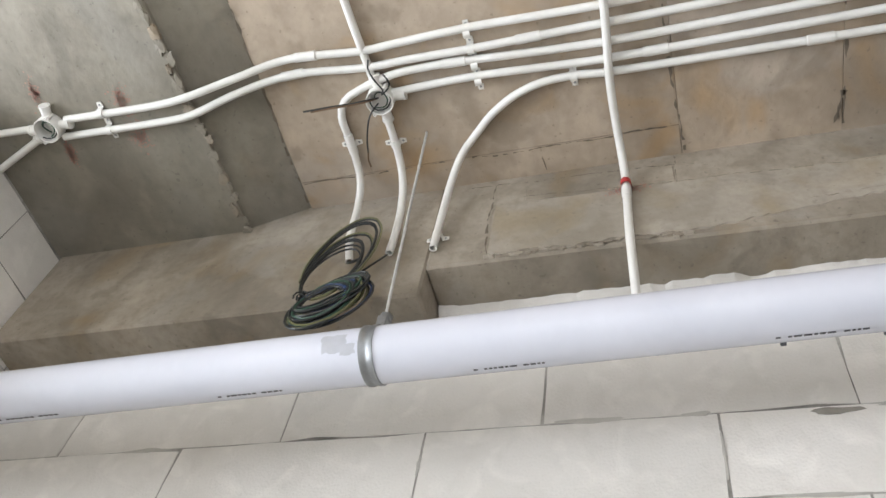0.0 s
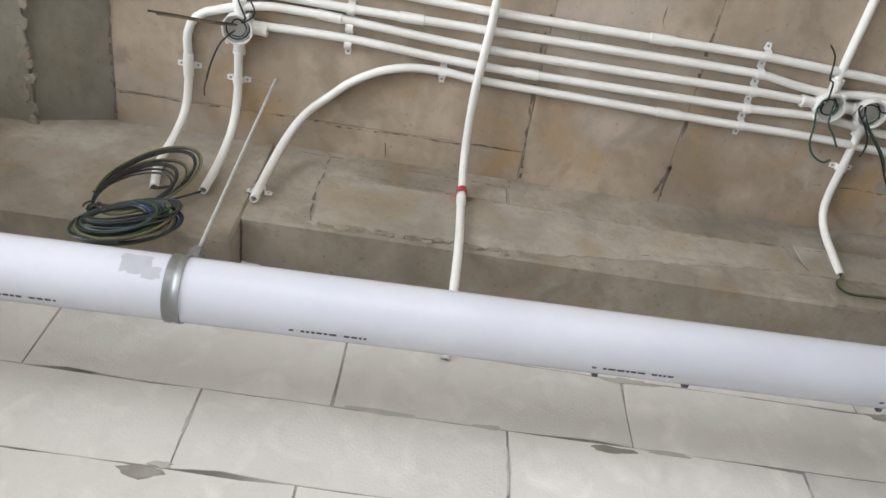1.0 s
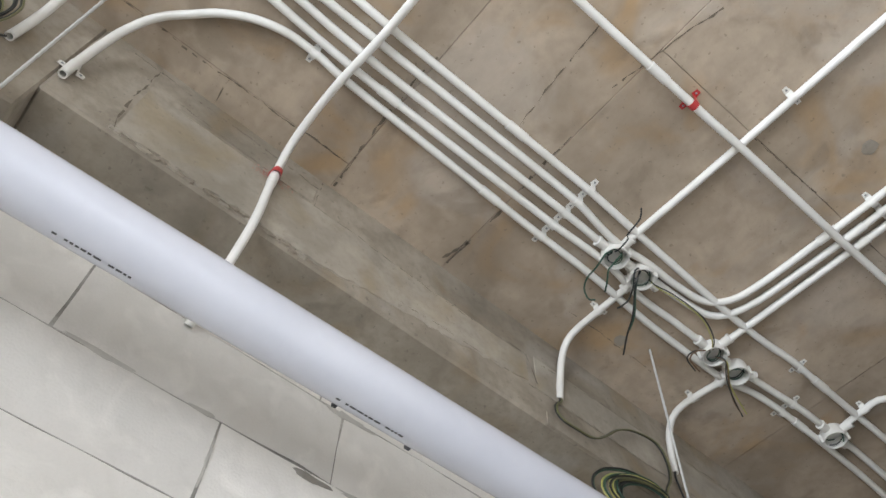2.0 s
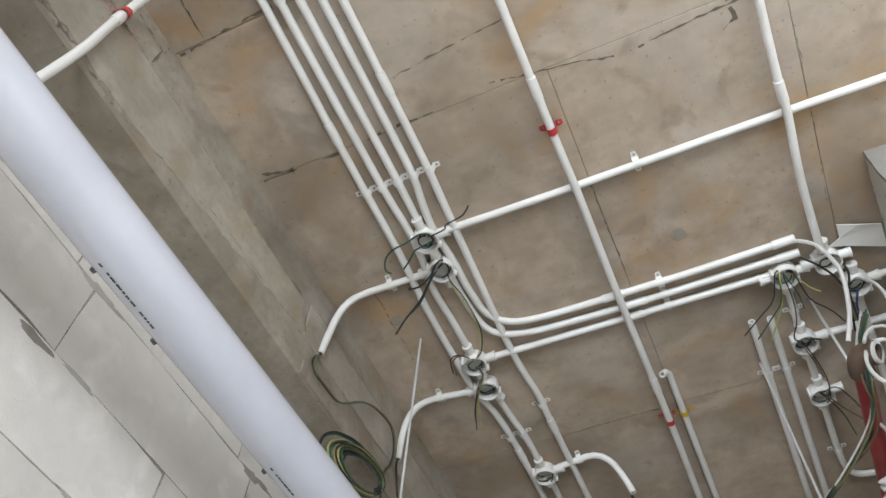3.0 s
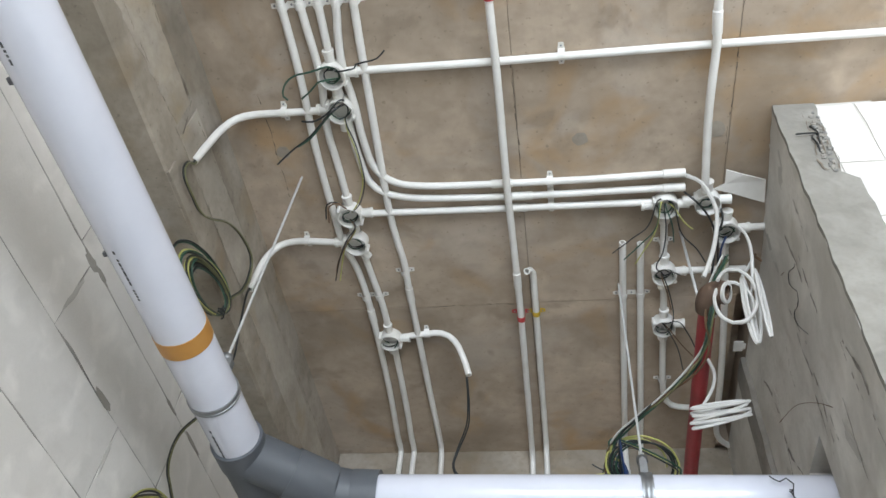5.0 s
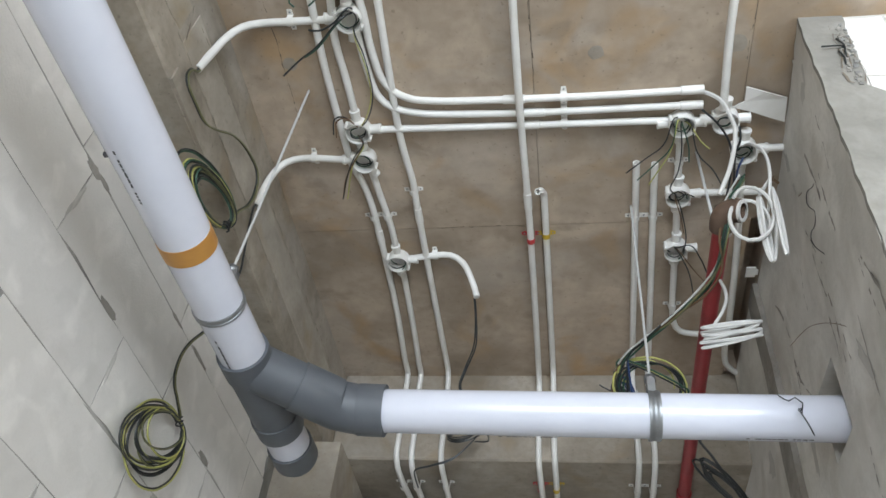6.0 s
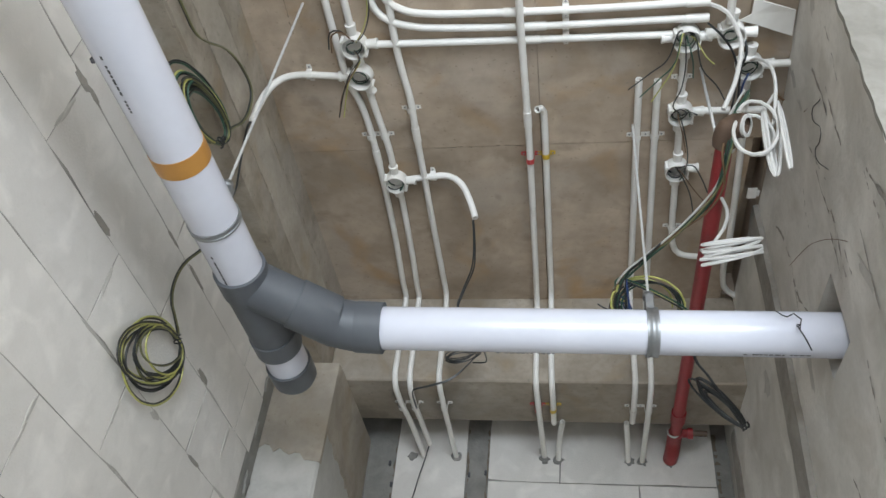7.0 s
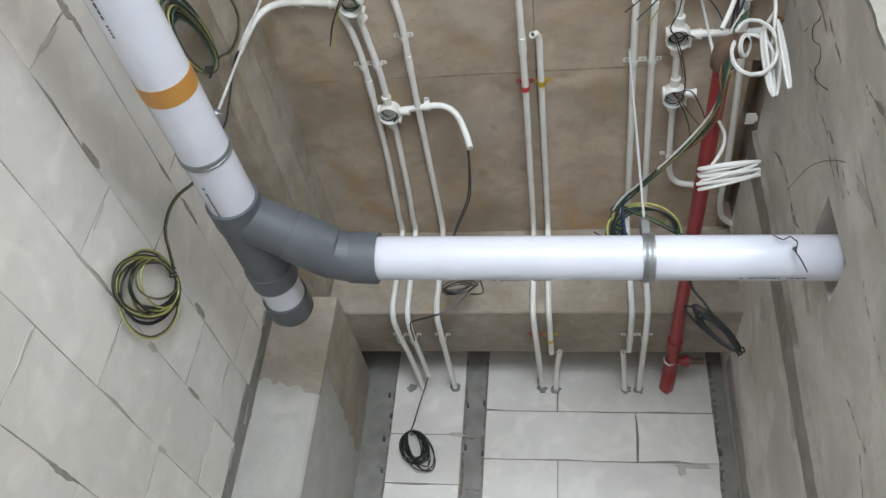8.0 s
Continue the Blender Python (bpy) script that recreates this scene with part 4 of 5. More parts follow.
def bound_coil(label, tie, centre, u, v, ru, rv, pairs, seed, lead=(), r=0.0024, small=0.72, turns=3, n_out=(1, 0, 0), depth=0.012, leads=2, knot=None, wild=1.0):
    """A coil whose loops all pass one tie point; pairs of wires lie side by side along each turn."""
    rng = random.Random(seed)
    tie, centre, u, v, n_out = Vector(tie), Vector(centre), Vector(u).normalized(), Vector(v).normalized(), Vector(n_out).normalized()
    d = tie - centre
    a0 = math.atan2(d.dot(v) / rv, d.dot(u) / ru)
    e0 = u * ru * math.cos(a0) + v * rv * math.sin(a0)
    strands = []
    for i, mats in enumerate(pairs):
        turn = []
        for k in range(turns):
            size, fat, lean = rng.uniform(small, 1.04), rng.uniform(1 - 0.22 * wild, 1.08), rng.uniform(-0.2, 0.2) * wild
            h = rng.uniform(-0.5, 0.5) * depth
            for j in range(13):
                f = j / 13
                a = a0 + 2 * math.pi * f
                q = u * ru * math.cos(a) + v * rv * fat * math.sin(a) - e0 + v * rv * (1 - fat) * math.sin(a0)
                q = q + (u * lean + v * lean * 0.5) * ru * math.sin(math.pi * f) ** 2
                turn.append(centre + e0 + q * size + n_out * (h * math.sin(math.pi * f) + rng.uniform(-0.001, 0.001)))
        for m_i, m in enumerate(mats):
            gap = r * 1.9 * (m_i - (len(mats) - 1) / 2)
            body = [q + (q - centre).normalized() * gap + n_out * gap * 0.4 for q in turn]
            head = [Vector(q) + Vector((gap, gap, 0)) * 0.7 for q in lead] if i * 2 + m_i < leads else []
            strands.append((head + body, m))
    t = wires("wire_coil", label, strands, r, "wire coil", "wire coils")
    o = t.matrix_world.translation
    bm = bmesh.new()
    across = (tie - centre).normalized()
    along = n_out.cross(across)
    sweep(bm, curve_points([tie - o + (across * math.cos(k * 0.9) * 0.011 + n_out * math.sin(k * 0.9) * 0.009) + along * 0.0016 * (k - 8) for k in range(17)], 0.008), r * 0.9, 6)
    part("tie", bm, knot or BLACKW, t, "", True)
    return t


Y, B, G, BL, W, BR = YELLOWW, BLACKW, GREENW, BLUEW, WHITEW, BROWNW
END = "bare insulated wire ends hanging from a junction box"
wires("wire_end", END, [([(0.500, 1.045, 2.77), (0.493, 1.025, 2.75), (0.448, 1.032, 2.742), (0.402, 1.04, 2.742), (0.372, 1.064, 2.74), (0.363, 1.092, 2.738), (0.373, 1.104, 2.738)], G),
                        ([(0.510, 1.07, 2.77), (0.487, 1.059, 2.745), (0.466, 1.059, 2.738), (0.438, 1.082, 2.735), (0.411, 1.102, 2.735)], G)], 0.0026)
wires("wire_end", END, [([(0.505, 1.05, 2.77), (0.522, 1.04, 2.748), (0.564, 1.031, 2.742), (0.569, 1.021, 2.742), (0.625, 1.01, 2.742), (0.647, 0.991, 2.745)], B)])
wires("wire_end", END, [([(0.51, 1.15, 2.775), (0.506, 1.122, 2.75), (0.466, 1.152, 2.735), (0.424, 1.17, 2.732), (0.394, 1.168, 2.735)], B),
                        ([(0.505, 1.15, 2.775), (0.493, 1.14, 2.74), (0.466, 1.157, 2.73), (0.408, 1.211, 2.725), (0.352, 1.247, 2.722), (0.299, 1.288, 2.72)], B),
                        ([(0.502, 1.15, 2.775), (0.49, 1.143, 2.74), (0.463, 1.163, 2.73), (0.41, 1.215, 2.725), (0.37, 1.238, 2.722)], G)], 0.0026)
wires("wire", "pair of wires sagging between two junction boxes", [([(0.502, 1.185, 2.77), (0.507, 1.20, 2.752), (0.519, 1.25, 2.747), (0.524, 1.331, 2.745), (0.520, 1.387, 2.745), (0.495, 1.453, 2.745), (0.46, 1.50, 2.765)], B),
                                                                  ([(0.502, 1.185, 2.77), (0.505, 1.21, 2.752), (0.515, 1.26, 2.747), (0.520, 1.331, 2.745), (0.515, 1.387, 2.745), (0.490, 1.45, 2.745), (0.458, 1.50, 2.765)], Y)], 0.0018)
wires("wire_end", END, [([(0.465, -0.375, 2.765), (0.473, -0.40, 2.742), (0.473, -0.444, 2.74), (0.475, -0.506, 2.738), (0.475, -0.575, 2.738)], B),
                        ([(0.465, -0.375, 2.765), (0.470, -0.40, 2.742), (0.470, -0.444, 2.738), (0.472, -0.506, 2.735), (0.47, -0.555, 2.738)], BR)], 0.0024)
wires("wire_end", END, [([(0.450, -0.38, 2.765), (0.44, -0.395, 2.742), (0.417, -0.412, 2.74), (0.361, -0.433, 2.738), (0.33, -0.44, 2.738)], B),
                        ([(0.33, -0.44, 2.738), (0.305, -0.447, 2.738), (0.285, -0.446, 2.738)], BR)], 0.0024)
wires("wire_end", END, [([(0.575, -0.365, 2.75), (0.555, -0.372, 2.748), (0.524, -0.366, 2.748), (0.49, -0.352, 2.75), (0.475, -0.36, 2.765)], B),
                        ([(0.53, -0.34, 2.752), (0.505, -0.33, 2.75), (0.485, -0.345, 2.755), (0.47, -0.365, 2.77)], B)], 0.0022)
wires("wire_end", END, [([(0.45, 1.50, 2.77), (0.424, 1.447, 2.745), (0.399, 1.449, 2.74), (0.386, 1.498, 2.735)], B), ([(0.45, 1.50, 2.77), (0.428, 1.452, 2.745), (0.404, 1.456, 2.74), (0.392, 1.51, 2.735)], BR)])
wires("wire_end", END, [([(0.445, 1.53, 2.77), (0.463, 1.541, 2.75), (0.43, 1.581, 2.735), (0.397, 1.644, 2.73), (0.364, 1.733, 2.728)], B), ([(0.445, 1.53, 2.77), (0.461, 1.551, 2.75), (0.418, 1.613, 2.735), (0.378, 1.734, 2.728)], Y),
                        ([(0.445, 1.53, 2.77), (0.46, 1.546, 2.75), (0.424, 1.60, 2.735), (0.388, 1.66, 2.73), (0.370, 1.715, 2.728)], BR)], 0.002)
wires("wire_end", END, [([(1.345, 1.54, 2.775), (1.328, 1.509, 2.75), (1.302, 1.581, 2.73), (1.257, 1.622, 2.725), (1.203, 1.673, 2.725)], B), ([(1.345, 1.54, 2.775), (1.334, 1.519, 2.75), (1.323, 1.596, 2.735), (1.282, 1.649, 2.73), (1.236, 1.705, 2.73)], G),
                        ([(1.345, 1.54, 2.775), (1.337, 1.519, 2.75), (1.323, 1.606, 2.735), (1.291, 1.676, 2.73), (1.269, 1.722, 2.73)], Y)], 0.002)
wires("wire_end", END, [([(1.36, 1.54, 2.775), (1.371, 1.527, 2.75), (1.395, 1.617, 2.73), (1.438, 1.671, 2.725), (1.467, 1.725, 2.725)], B), ([(1.36, 1.54, 2.775), (1.371, 1.535, 2.75), (1.402, 1.585, 2.74), (1.426, 1.609, 2.738)], Y),
                        ([(1.352, 1.54, 2.775), (1.346, 1.533, 2.75), (1.353, 1.612, 2.742), (1.347, 1.695, 2.74), (1.331, 1.747, 2.74), (1.352, 1.79, 2.76)], B), ([(1.352, 1.54, 2.775), (1.350, 1.533, 2.75), (1.369, 1.593, 2.74), (1.376, 1.654, 2.74)], G)], 0.002)
wires("wire_end", END, [([(1.352, 1.80, 2.775), (1.356, 1.80, 2.752), (1.373, 1.855, 2.745), (1.391, 1.951, 2.742), (1.390, 2.03, 2.76)], B), ([(1.352, 1.80, 2.775), (1.36, 1.795, 2.752), (1.378, 1.781, 2.75), (1.403, 1.793, 2.75)], B),
                        ([(1.352, 1.80, 2.775), (1.352, 1.805, 2.752), (1.367, 1.855, 2.745), (1.383, 1.93, 2.742)], BR)], 0.002)
wires("wire_end", END, [([(1.364, 2.02, 2.775), (1.372, 1.994, 2.745), (1.405, 1.978, 2.737), (1.438, 2.03, 2.735), (1.463, 2.09, 2.73)], B), ([(1.364, 2.02, 2.775), (1.373, 2.014, 2.745), (1.409, 2.093, 2.735), (1.432, 2.196, 2.73)], B),
                        ([(1.364, 2.02, 2.775), (1.379, 2.015, 2.745), (1.421, 2.08, 2.735), (1.46, 2.134, 2.732)], BR)], 0.002)

# coil hanging from the bent conduits over the beam
bound_coil("loose upper loops of black and yellow-green wire hanging from a conduit", (0.205, -0.552, 2.30), (0.205, -0.482, 2.425), (0, 0.30, 1), (0, -1, 0.30), 0.145, 0.078, ((B, B), (B, OLIVEW), (B,)), 3, [(0.155, -0.497, 2.49), (0.175, -0.47, 2.46), (0.20, -0.43, 2.43), (0.205, -0.46, 2.34)], 0.0025, 0.74, 2, (1, 0, 0), 0.02)
bound_coil("tight flattened coil of black, blue and olive wire by the beam", (0.214, -0.535, 2.285), (0.214, -0.456, 2.250), (0, 1, 0.55), (0, -0.4, 1), 0.098, 0.072, ((B, B), (B, BL), (BL, B), (B, OLIVEW), (B, B), (B, G), (OLIVEW, B), (BL, B)), 5, [(0.165, -0.384, 2.49), (0.19, -0.40, 2.42), (0.21, -0.44, 2.34)], 0.0027, 0.60, 3, (1, 0, 0), 0.035, 1, wild=2.0)
# lead and coil behind the drain pipe
lead = [(0.156, 1.16, 2.58), (0.158, 1.156, 2.55), (0.165, 1.125, 2.505), (0.17, 1.129, 2.463), (0.17, 1.193, 2.46), (0.17, 1.25, 2.468), (0.17, 1.302, 2.508), (0.17, 1.378, 2.584), (0.17, 1.469, 2.63), (0.17, 1.547, 2.636), (0.17, 1.571, 2.59), (0.17, 1.565, 2.522), (0.17, 1.527, 2.447)]
bound_coil("fanned coil of black, green and yellow wire behind the drain pipe", (0.182, 1.486, 2.352), (0.182, 1.362, 2.338), (0, 1, 0.45), (0, -0.45, 1), 0.155, 0.068, ((B, OLIVEW), (G, B), (B, Y), (G, B), (OLIVEW, B), (G, Y), (B, G)), 8, lead, 0.0027, 0.70, 2, (1, 0, 0), 0.03)
# coil against the block wall
bound_coil("coil of black and yellow-green striped wire hanging on the block wall", (0.026, 1.866, 2.018), (0.026, 1.793, 1.905), (0, 0.92, 0.50), (0, -0.42, 1), 0.155, 0.100, ((B, OLIVEW), (B, Y), (Y, B), (Y, B), (B, B)), 31, [(0.20, 1.545, 2.13), (0.06, 1.775, 2.255), (0.03, 1.765, 2.19), (0.028, 1.757, 2.115), (0.028, 1.775, 2.075), (0.027, 1.82, 2.052)], 0.0025, 0.66, 2, (1, 0, 0), 0.016, wild=1.7)
wires("wire", "black wire dropping from a bent conduit behind the drain pipe", [([(0.155, 1.628, 2.60), (0.157, 1.616, 2.565), (0.16, 1.622, 2.50), (0.16, 1.638, 2.45), (0.16, 1.655, 2.397), (0.16, 1.664, 2.358), (0.14, 1.675, 2.25)], B)], 0.003)
# drooping end and its wire
wires("wire", "black wire pair sagging from a drooping conduit end", [([(0.735, 2.11, 2.65), (0.740, 2.118, 2.61), (0.742, 2.16, 2.55), (0.735, 2.2, 2.52), (0.70, 2.25, 2.46), (0.69, 2.26, 2.41), (0.72, 2.27, 2.37), (0.76, 2.35, 2.33), (0.75, 2.55, 2.40), (0.70, 2.6, 2.43)], B),
                                                                     ([(0.732, 2.11, 2.65), (0.737, 2.118, 2.61), (0.737, 2.16, 2.55), (0.728, 2.2, 2.52), (0.695, 2.25, 2.46), (0.686, 2.26, 2.41), (0.715, 2.27, 2.365), (0.755, 2.35, 2.325)], B)], 0.0025)
coil("small black coil of wire below the end beam", (0.66, 2.58, 2.44), (1, 0, 0.2), (0, 0.2, 1), 0.05, 0.024, (B, B), 3, [(0.46, 2.90, 2.405), (0.50, 2.62, 2.33), (0.559, 2.6, 2.335), (0.635, 2.59, 2.36)], 15, 0.002, 0.3, 0.02)
bound_coil("small black wire coil hanging before the end wall", (0.428, 3.165, 2.160), (0.456, 3.165, 2.088), (0.50, 0, -1), (1, 0, 0.45), 0.086, 0.058, ((B,), (B,), (B,), (B,), (B,)), 18, [(0.482, 3.115, 2.384), (0.462, 3.15, 2.33), (0.445, 3.163, 2.27), (0.430, 3.165, 2.19)], 0.0023, 0.62, 3, (0, -1, 0), 0.03, wild=2.4)
# blue and green harness over the cross pipe
rng = random.Random(30)
trunk = [(1.49, 1.60, 2.60), (1.43, 1.56, 2.45), (1.405, 1.56, 2.35), (1.395, 1.65, 2.335), (1.375, 1.73, 2.33), (1.291, 1.834, 2.32), (1.236, 1.90, 2.31), (1.188, 1.965, 2.30)]
strands = []
for k, m in enumerate((G, G, B, G, W, BR, OLIVEW)):
    p = shifted(trunk, (0, 0, 0), rng, 0.007 if k < 4 else 0.013)
    strands.append((p + shifted([(1.160, 2.02, 2.29), (1.158, 2.07, 2.24), (1.165, 2.09, 2.17)], (0, 0, 0), rng, 0.012), m))
wires("wire_harness", "green and black wire bundle drawn across to a knotted coil", strands, 0.0028, "wire bundle")
coil("knotted coil of blue, green and yellow wire above the cross pipe", (1.248, 2.04, 2.26), (1, 0.1, 0), (0, 0.75, -0.75), 0.092, 0.075, (Y, B, G), 2, [(1.165, 2.02, 2.28), (1.17, 1.98, 2.30)], 21, 0.0028, 0.2, 0.02)
coil("bunch of blue and black wire hanging above the cross pipe", (1.172, 2.07, 2.235), (1, 0.2, 0), (0, 0.3, 1), 0.026, 0.075, (BL, BL, B, W, BL, Y, B), 2, [(1.185, 1.97, 2.30)], 22, 0.003, 0.35, 0.03, tie=(1.158, 2.06, 2.26))
wires("wire_end", "loose wire ends poking from a knotted bundle", [([(1.165, 2.06, 2.26), (1.14, 2.06, 2.258), (1.112, 2.05, 2.27)], B), ([(1.165, 2.065, 2.26), (1.14, 2.07, 2.252), (1.122, 2.07, 2.25)], Y)])
# white cables by the alcove wall
coil("coil of white cable hanging beside the alcove wall", (1.450, 1.50, 2.345), (1, 0.15, 0.1), (0.12, 0.1, 1), 0.045, 0.092, (W,), 2.4, [(1.527, 1.63, 2.77), (1.515, 1.54, 2.66), (1.522, 1.50, 2.56), (1.512, 1.495, 2.45)], 24, 0.0043, 0.09, 0.04, start=0.4)
coil("slack hanging loops of white cable beside the alcove wall", (1.498, 1.51, 2.325), (0.3, 0.4, 0.0), (0.09, 0.0, 1), 0.018, 0.112, (W,), 3, [(1.512, 1.495, 2.46)], 25, 0.0043, 0.06, 0.05, start=1.4)
wires("white_cable", "white cable curving down from a conduit end", [([(1.385, 1.453, 2.786), (1.403, 1.455, 2.785), (1.440, 1.46, 2.755), (1.461, 1.47, 2.67), (1.456, 1.47, 2.60), (1.427, 1.48, 2.49), (1.395, 1.50, 2.42)], W)], 0.0058, "cable")
coil("flat coil of white cable over the red pipe", (1.415, 1.745, 2.195), (1, 0, 0.22), (0.05, 0.45, 0.5), 0.080, 0.022, (W,), 5, [(1.418, 1.75, 2.38), (1.424, 1.75, 2.33), (1.414, 1.75, 2.28), (1.375, 1.75, 2.22)], 27, 0.0043, 0.10, 0.045, start=2.6)
wires("wire_run", "dark wires running down beside a conduit", [([(1.50, 1.55, 2.765), (1.505, 1.58, 2.74), (1.495, 1.62, 2.73), (1.50, 1.70, 2.73), (1.51, 1.80, 2.735)], B), ([(1.40, 1.50, 2.77), (1.44, 1.53, 2.745), (1.48, 1.60, 2.735), (1.49, 1.70, 2.73), (1.49, 1.78, 2.735)], B),
                                                            ([(1.525, 1.66, 2.76), (1.51, 1.69, 2.74), (1.513, 1.78, 2.735)], BL)], 0.003)
bound_coil("slack narrow coil of black cable by the alcove wall", (1.537, 2.45, 2.122), (1.474, 2.45, 2.205), (0.62, 0, -0.80), (0.8, 0.2, 0.62), 0.104, 0.030, ((B, B), (B,), (B, B)), 28, [(1.42, 2.45, 2.38), (1.428, 2.45, 2.34), (1.452, 2.45, 2.30)], 0.0032, 0.72, 2, (0, -1, 0), 0.03)
wires("tie_wire", "thin tie wire knotted round the white pipe", [([(1.505, 1.800, 2.058), (1.522, 1.790, 2.036), (1.537, 1.788, 2.044), (1.551, 1.790, 2.030), (1.546, 1.788, 2.012), (1.540, 1.788, 2.008), (1.550, 1.790, 1.98), (1.561, 1.800, 1.952)], B),
                                                              ([(1.537, 1.789, 2.010), (1.544, 1.787, 2.002), (1.546, 1.789, 2.014), (1.538, 1.789, 2.014)], B)], 0.0016)
wires("tie_wire", "thin bent steel wires sticking out of the plastered wall", [([(1.634, 1.536, 2.534), (1.626, 1.526, 2.482), (1.626, 1.597, 2.507), (1.627, 1.577, 2.432), (1.627, 1.605, 2.414), (1.627, 1.642, 2.424), (1.626, 1.642, 2.385), (1.63, 1.582, 2.278)], B),
                                                              ([(1.634, 1.536, 2.534), (1.64, 1.58, 2.545), (1.627, 1.639, 2.564)], BR)], 0.001)
wires("tie_wire", "thin bent steel wire on the plastered wall", [([(1.629, 2.016, 2.374), (1.64, 1.931, 2.35), (1.621, 1.774, 2.246), (1.621, 1.652, 2.146), (1.64, 1.589, 2.072)], BR)], 0.0009)


def plain_thing(name, bm, mat, label, category, at):
    ob = mesh_object(name, bm, mat)
    ob.matrix_world = Matrix.Translation(at)
    return tagged(ob, label, category)


# loose white offcut of sheet by the box, and the rod that holds the red pipe
bm = bmesh.new()
vs = [bm.verts.new(q) for q in ((0, 0, 0), (0.05, 0.018, -0.003), (0.108, 0.043, 0.002), (0.112, 0.118, -0.002), (0.062, 0.098, -0.001), (0.018, 0.079, 0), (-0.028, 0.066, 0.003), (-0.012, 0.054, 0), (0.0, 0.047, 0))]
f = bm.faces.new(vs)
ret = bmesh.ops.extrude_face_region(bm, geom=[f])
bmesh.ops.translate(bm, vec=(0, 0, 0.004), verts=[v for v in ret["geom"] if isinstance(v, bmesh.types.BMVert)])
bmesh.ops.recalc_face_normals(bm, faces=bm.faces)
plain_thing("board_offcut", bm, CONDUIT, "torn white plastic sheet offcut stuck beside a box", "offcut", (1.511, 1.445, 2.784))
bm = bmesh.new()
sweep(bm, [(0, 0, 0), (-0.003, -0.045, -0.375)], 0.004, 8)
plain_thing("hanger_rod", bm, ROD, "thin steel rod from the slab to the red pipe", "rod", (1.403, 1.665, H - 0.001))
bm = bmesh.new()
add_box(bm, (0, 0, 0), (0.03, 0.045, 0.006), 0.001)
add_box(bm, (0.03, 0.012, 0), (0.038, 0.035, 0.006), 0.001)
plain_thing("plastic_clip", bm, CONDUIT, "white plastic clip at the slab's edge", "clip", (1.60, 2.14, H - 0.0075))


# ---- blocks of the walls ----
def west_blocks():
    rows = [(2.24, 2.435, -0.06), (2.04, 2.24, 0.0), (1.84, 2.04, 0.345), (1.64, 1.84, -0.033), (1.44, 1.64, 0.305)]
    z = 1.44
    k = 0
    while z > FLOOR + 0.05:
        rows.append((max(z - 0.2, FLOOR), z, (0.02, 0.33)[k % 2] + 0.03 * (k % 3)))
        z -= 0.2
        k += 1
    for i, (z0, z1, off) in enumerate(rows):
        y = off - 0.6 * math.ceil((off - SOUTH) / 0.6)
        while y < 2.56:
            a, b = max(y, SOUTH), min(y + 0.6, 2.535 + 0.013 * math.sin(i * 2.3))
            if b - a > 0.03:
                g = 0.0017
                top = z1 if not (i == 0 and b <= -0.2) else 2.335
                # x along -y so that the face looks to +x
                m = Matrix.Translation((0.0, a + g, z0 + g)) @ Matrix.Rotation(radians(90), 4, "Z")
                ob = block(west, b - a - 2 * g, top - z0 - 2 * g, 0.05, m, i * 7 + int(y * 5))
            y += 0.6


west_blocks()


def flat_blocks(parent, x0, x1, y, rows, facing=1):
    """Blocks in a wall square to the walk; facing 1 looks to -y, -1 to +y."""
    g = 0.0017
    for i, (z0, z1, cuts) in enumerate(rows):
        xs = [x0] + [c for c in cuts if x0 + 0.03 < c < x1 - 0.03] + [x1]
        for a, b in zip(xs, xs[1:]):
            if facing > 0:
                m = Matrix.Translation((a + g, y, z0 + g))
            else:
                m = Matrix.Translation((b - g, y, z0 + g)) @ Matrix.Rotation(math.pi, 4, "Z")
            block(parent, b - a - 2 * g, z1 - z0 - 2 * g, 0.05, m, i + int(a * 10))


def courses(top, first, offs):
    out = []
    z, k = top, 0
    step = first
    while z > FLOOR + 0.02:
        lo = max(z - step, FLOOR)
        out.append((lo, z, [offs[k % len(offs)] + 0.6 * j for j in range(-3, 9)]))
        z, k, step = lo, k + 1, 0.2
    return out


flat_blocks(north, 0.71, 1.575, NORTH, courses(2.58, 0.305, (0.99, 1.287)))
flat_blocks(north, 0.335, 0.622, NORTH, courses(2.58, 0.41, (5.0,)))
flat_blocks(jambwall, 1.70, EAST, JAMB - 0.004, courses(H - 0.012, 0.255, (1.80, 2.08)))
flat_blocks(south, 0.0, 0.70, SOUTH, courses(LOW - 0.01, 0.19, (0.33, 0.65)), -1)


def smear(parent, centre, normal, along, w, h, seed, mat=None, thick=0.0022, name="mortar_smear", rough=0.5):
    """An irregular flat pat of mortar on a wall."""
    rng = random.Random(seed)
    normal, along = Vector(normal).normalized(), Vector(along).normalized()
    up = normal.cross(along)
    bm = bmesh.new()
    n = 13
    ring = []
    for k in range(n):
        a = 2 * math.pi * k / n
        e = rng.uniform(1.05 - rough, 1.1)
        ring.append(Vector(centre) + along * w / 2 * e * math.cos(a) + up * h / 2 * e * math.sin(a))
    low = [bm.verts.new(q) for q in ring]
    high = [bm.verts.new(Vector(centre) + (q - Vector(centre)) * 0.86 + normal * thick * rng.uniform(0.7, 1.2)) for q in ring]
    top = bm.verts.new(Vector(centre) + normal * thick * 1.2)
    for k in range(n):
        j = (k + 1) % n
        bm.faces.new((low[k], low[j], high[j], high[k]))
        bm.faces.new((high[k], high[j], top))
    part(name, bm, mat or MORTAR, parent)


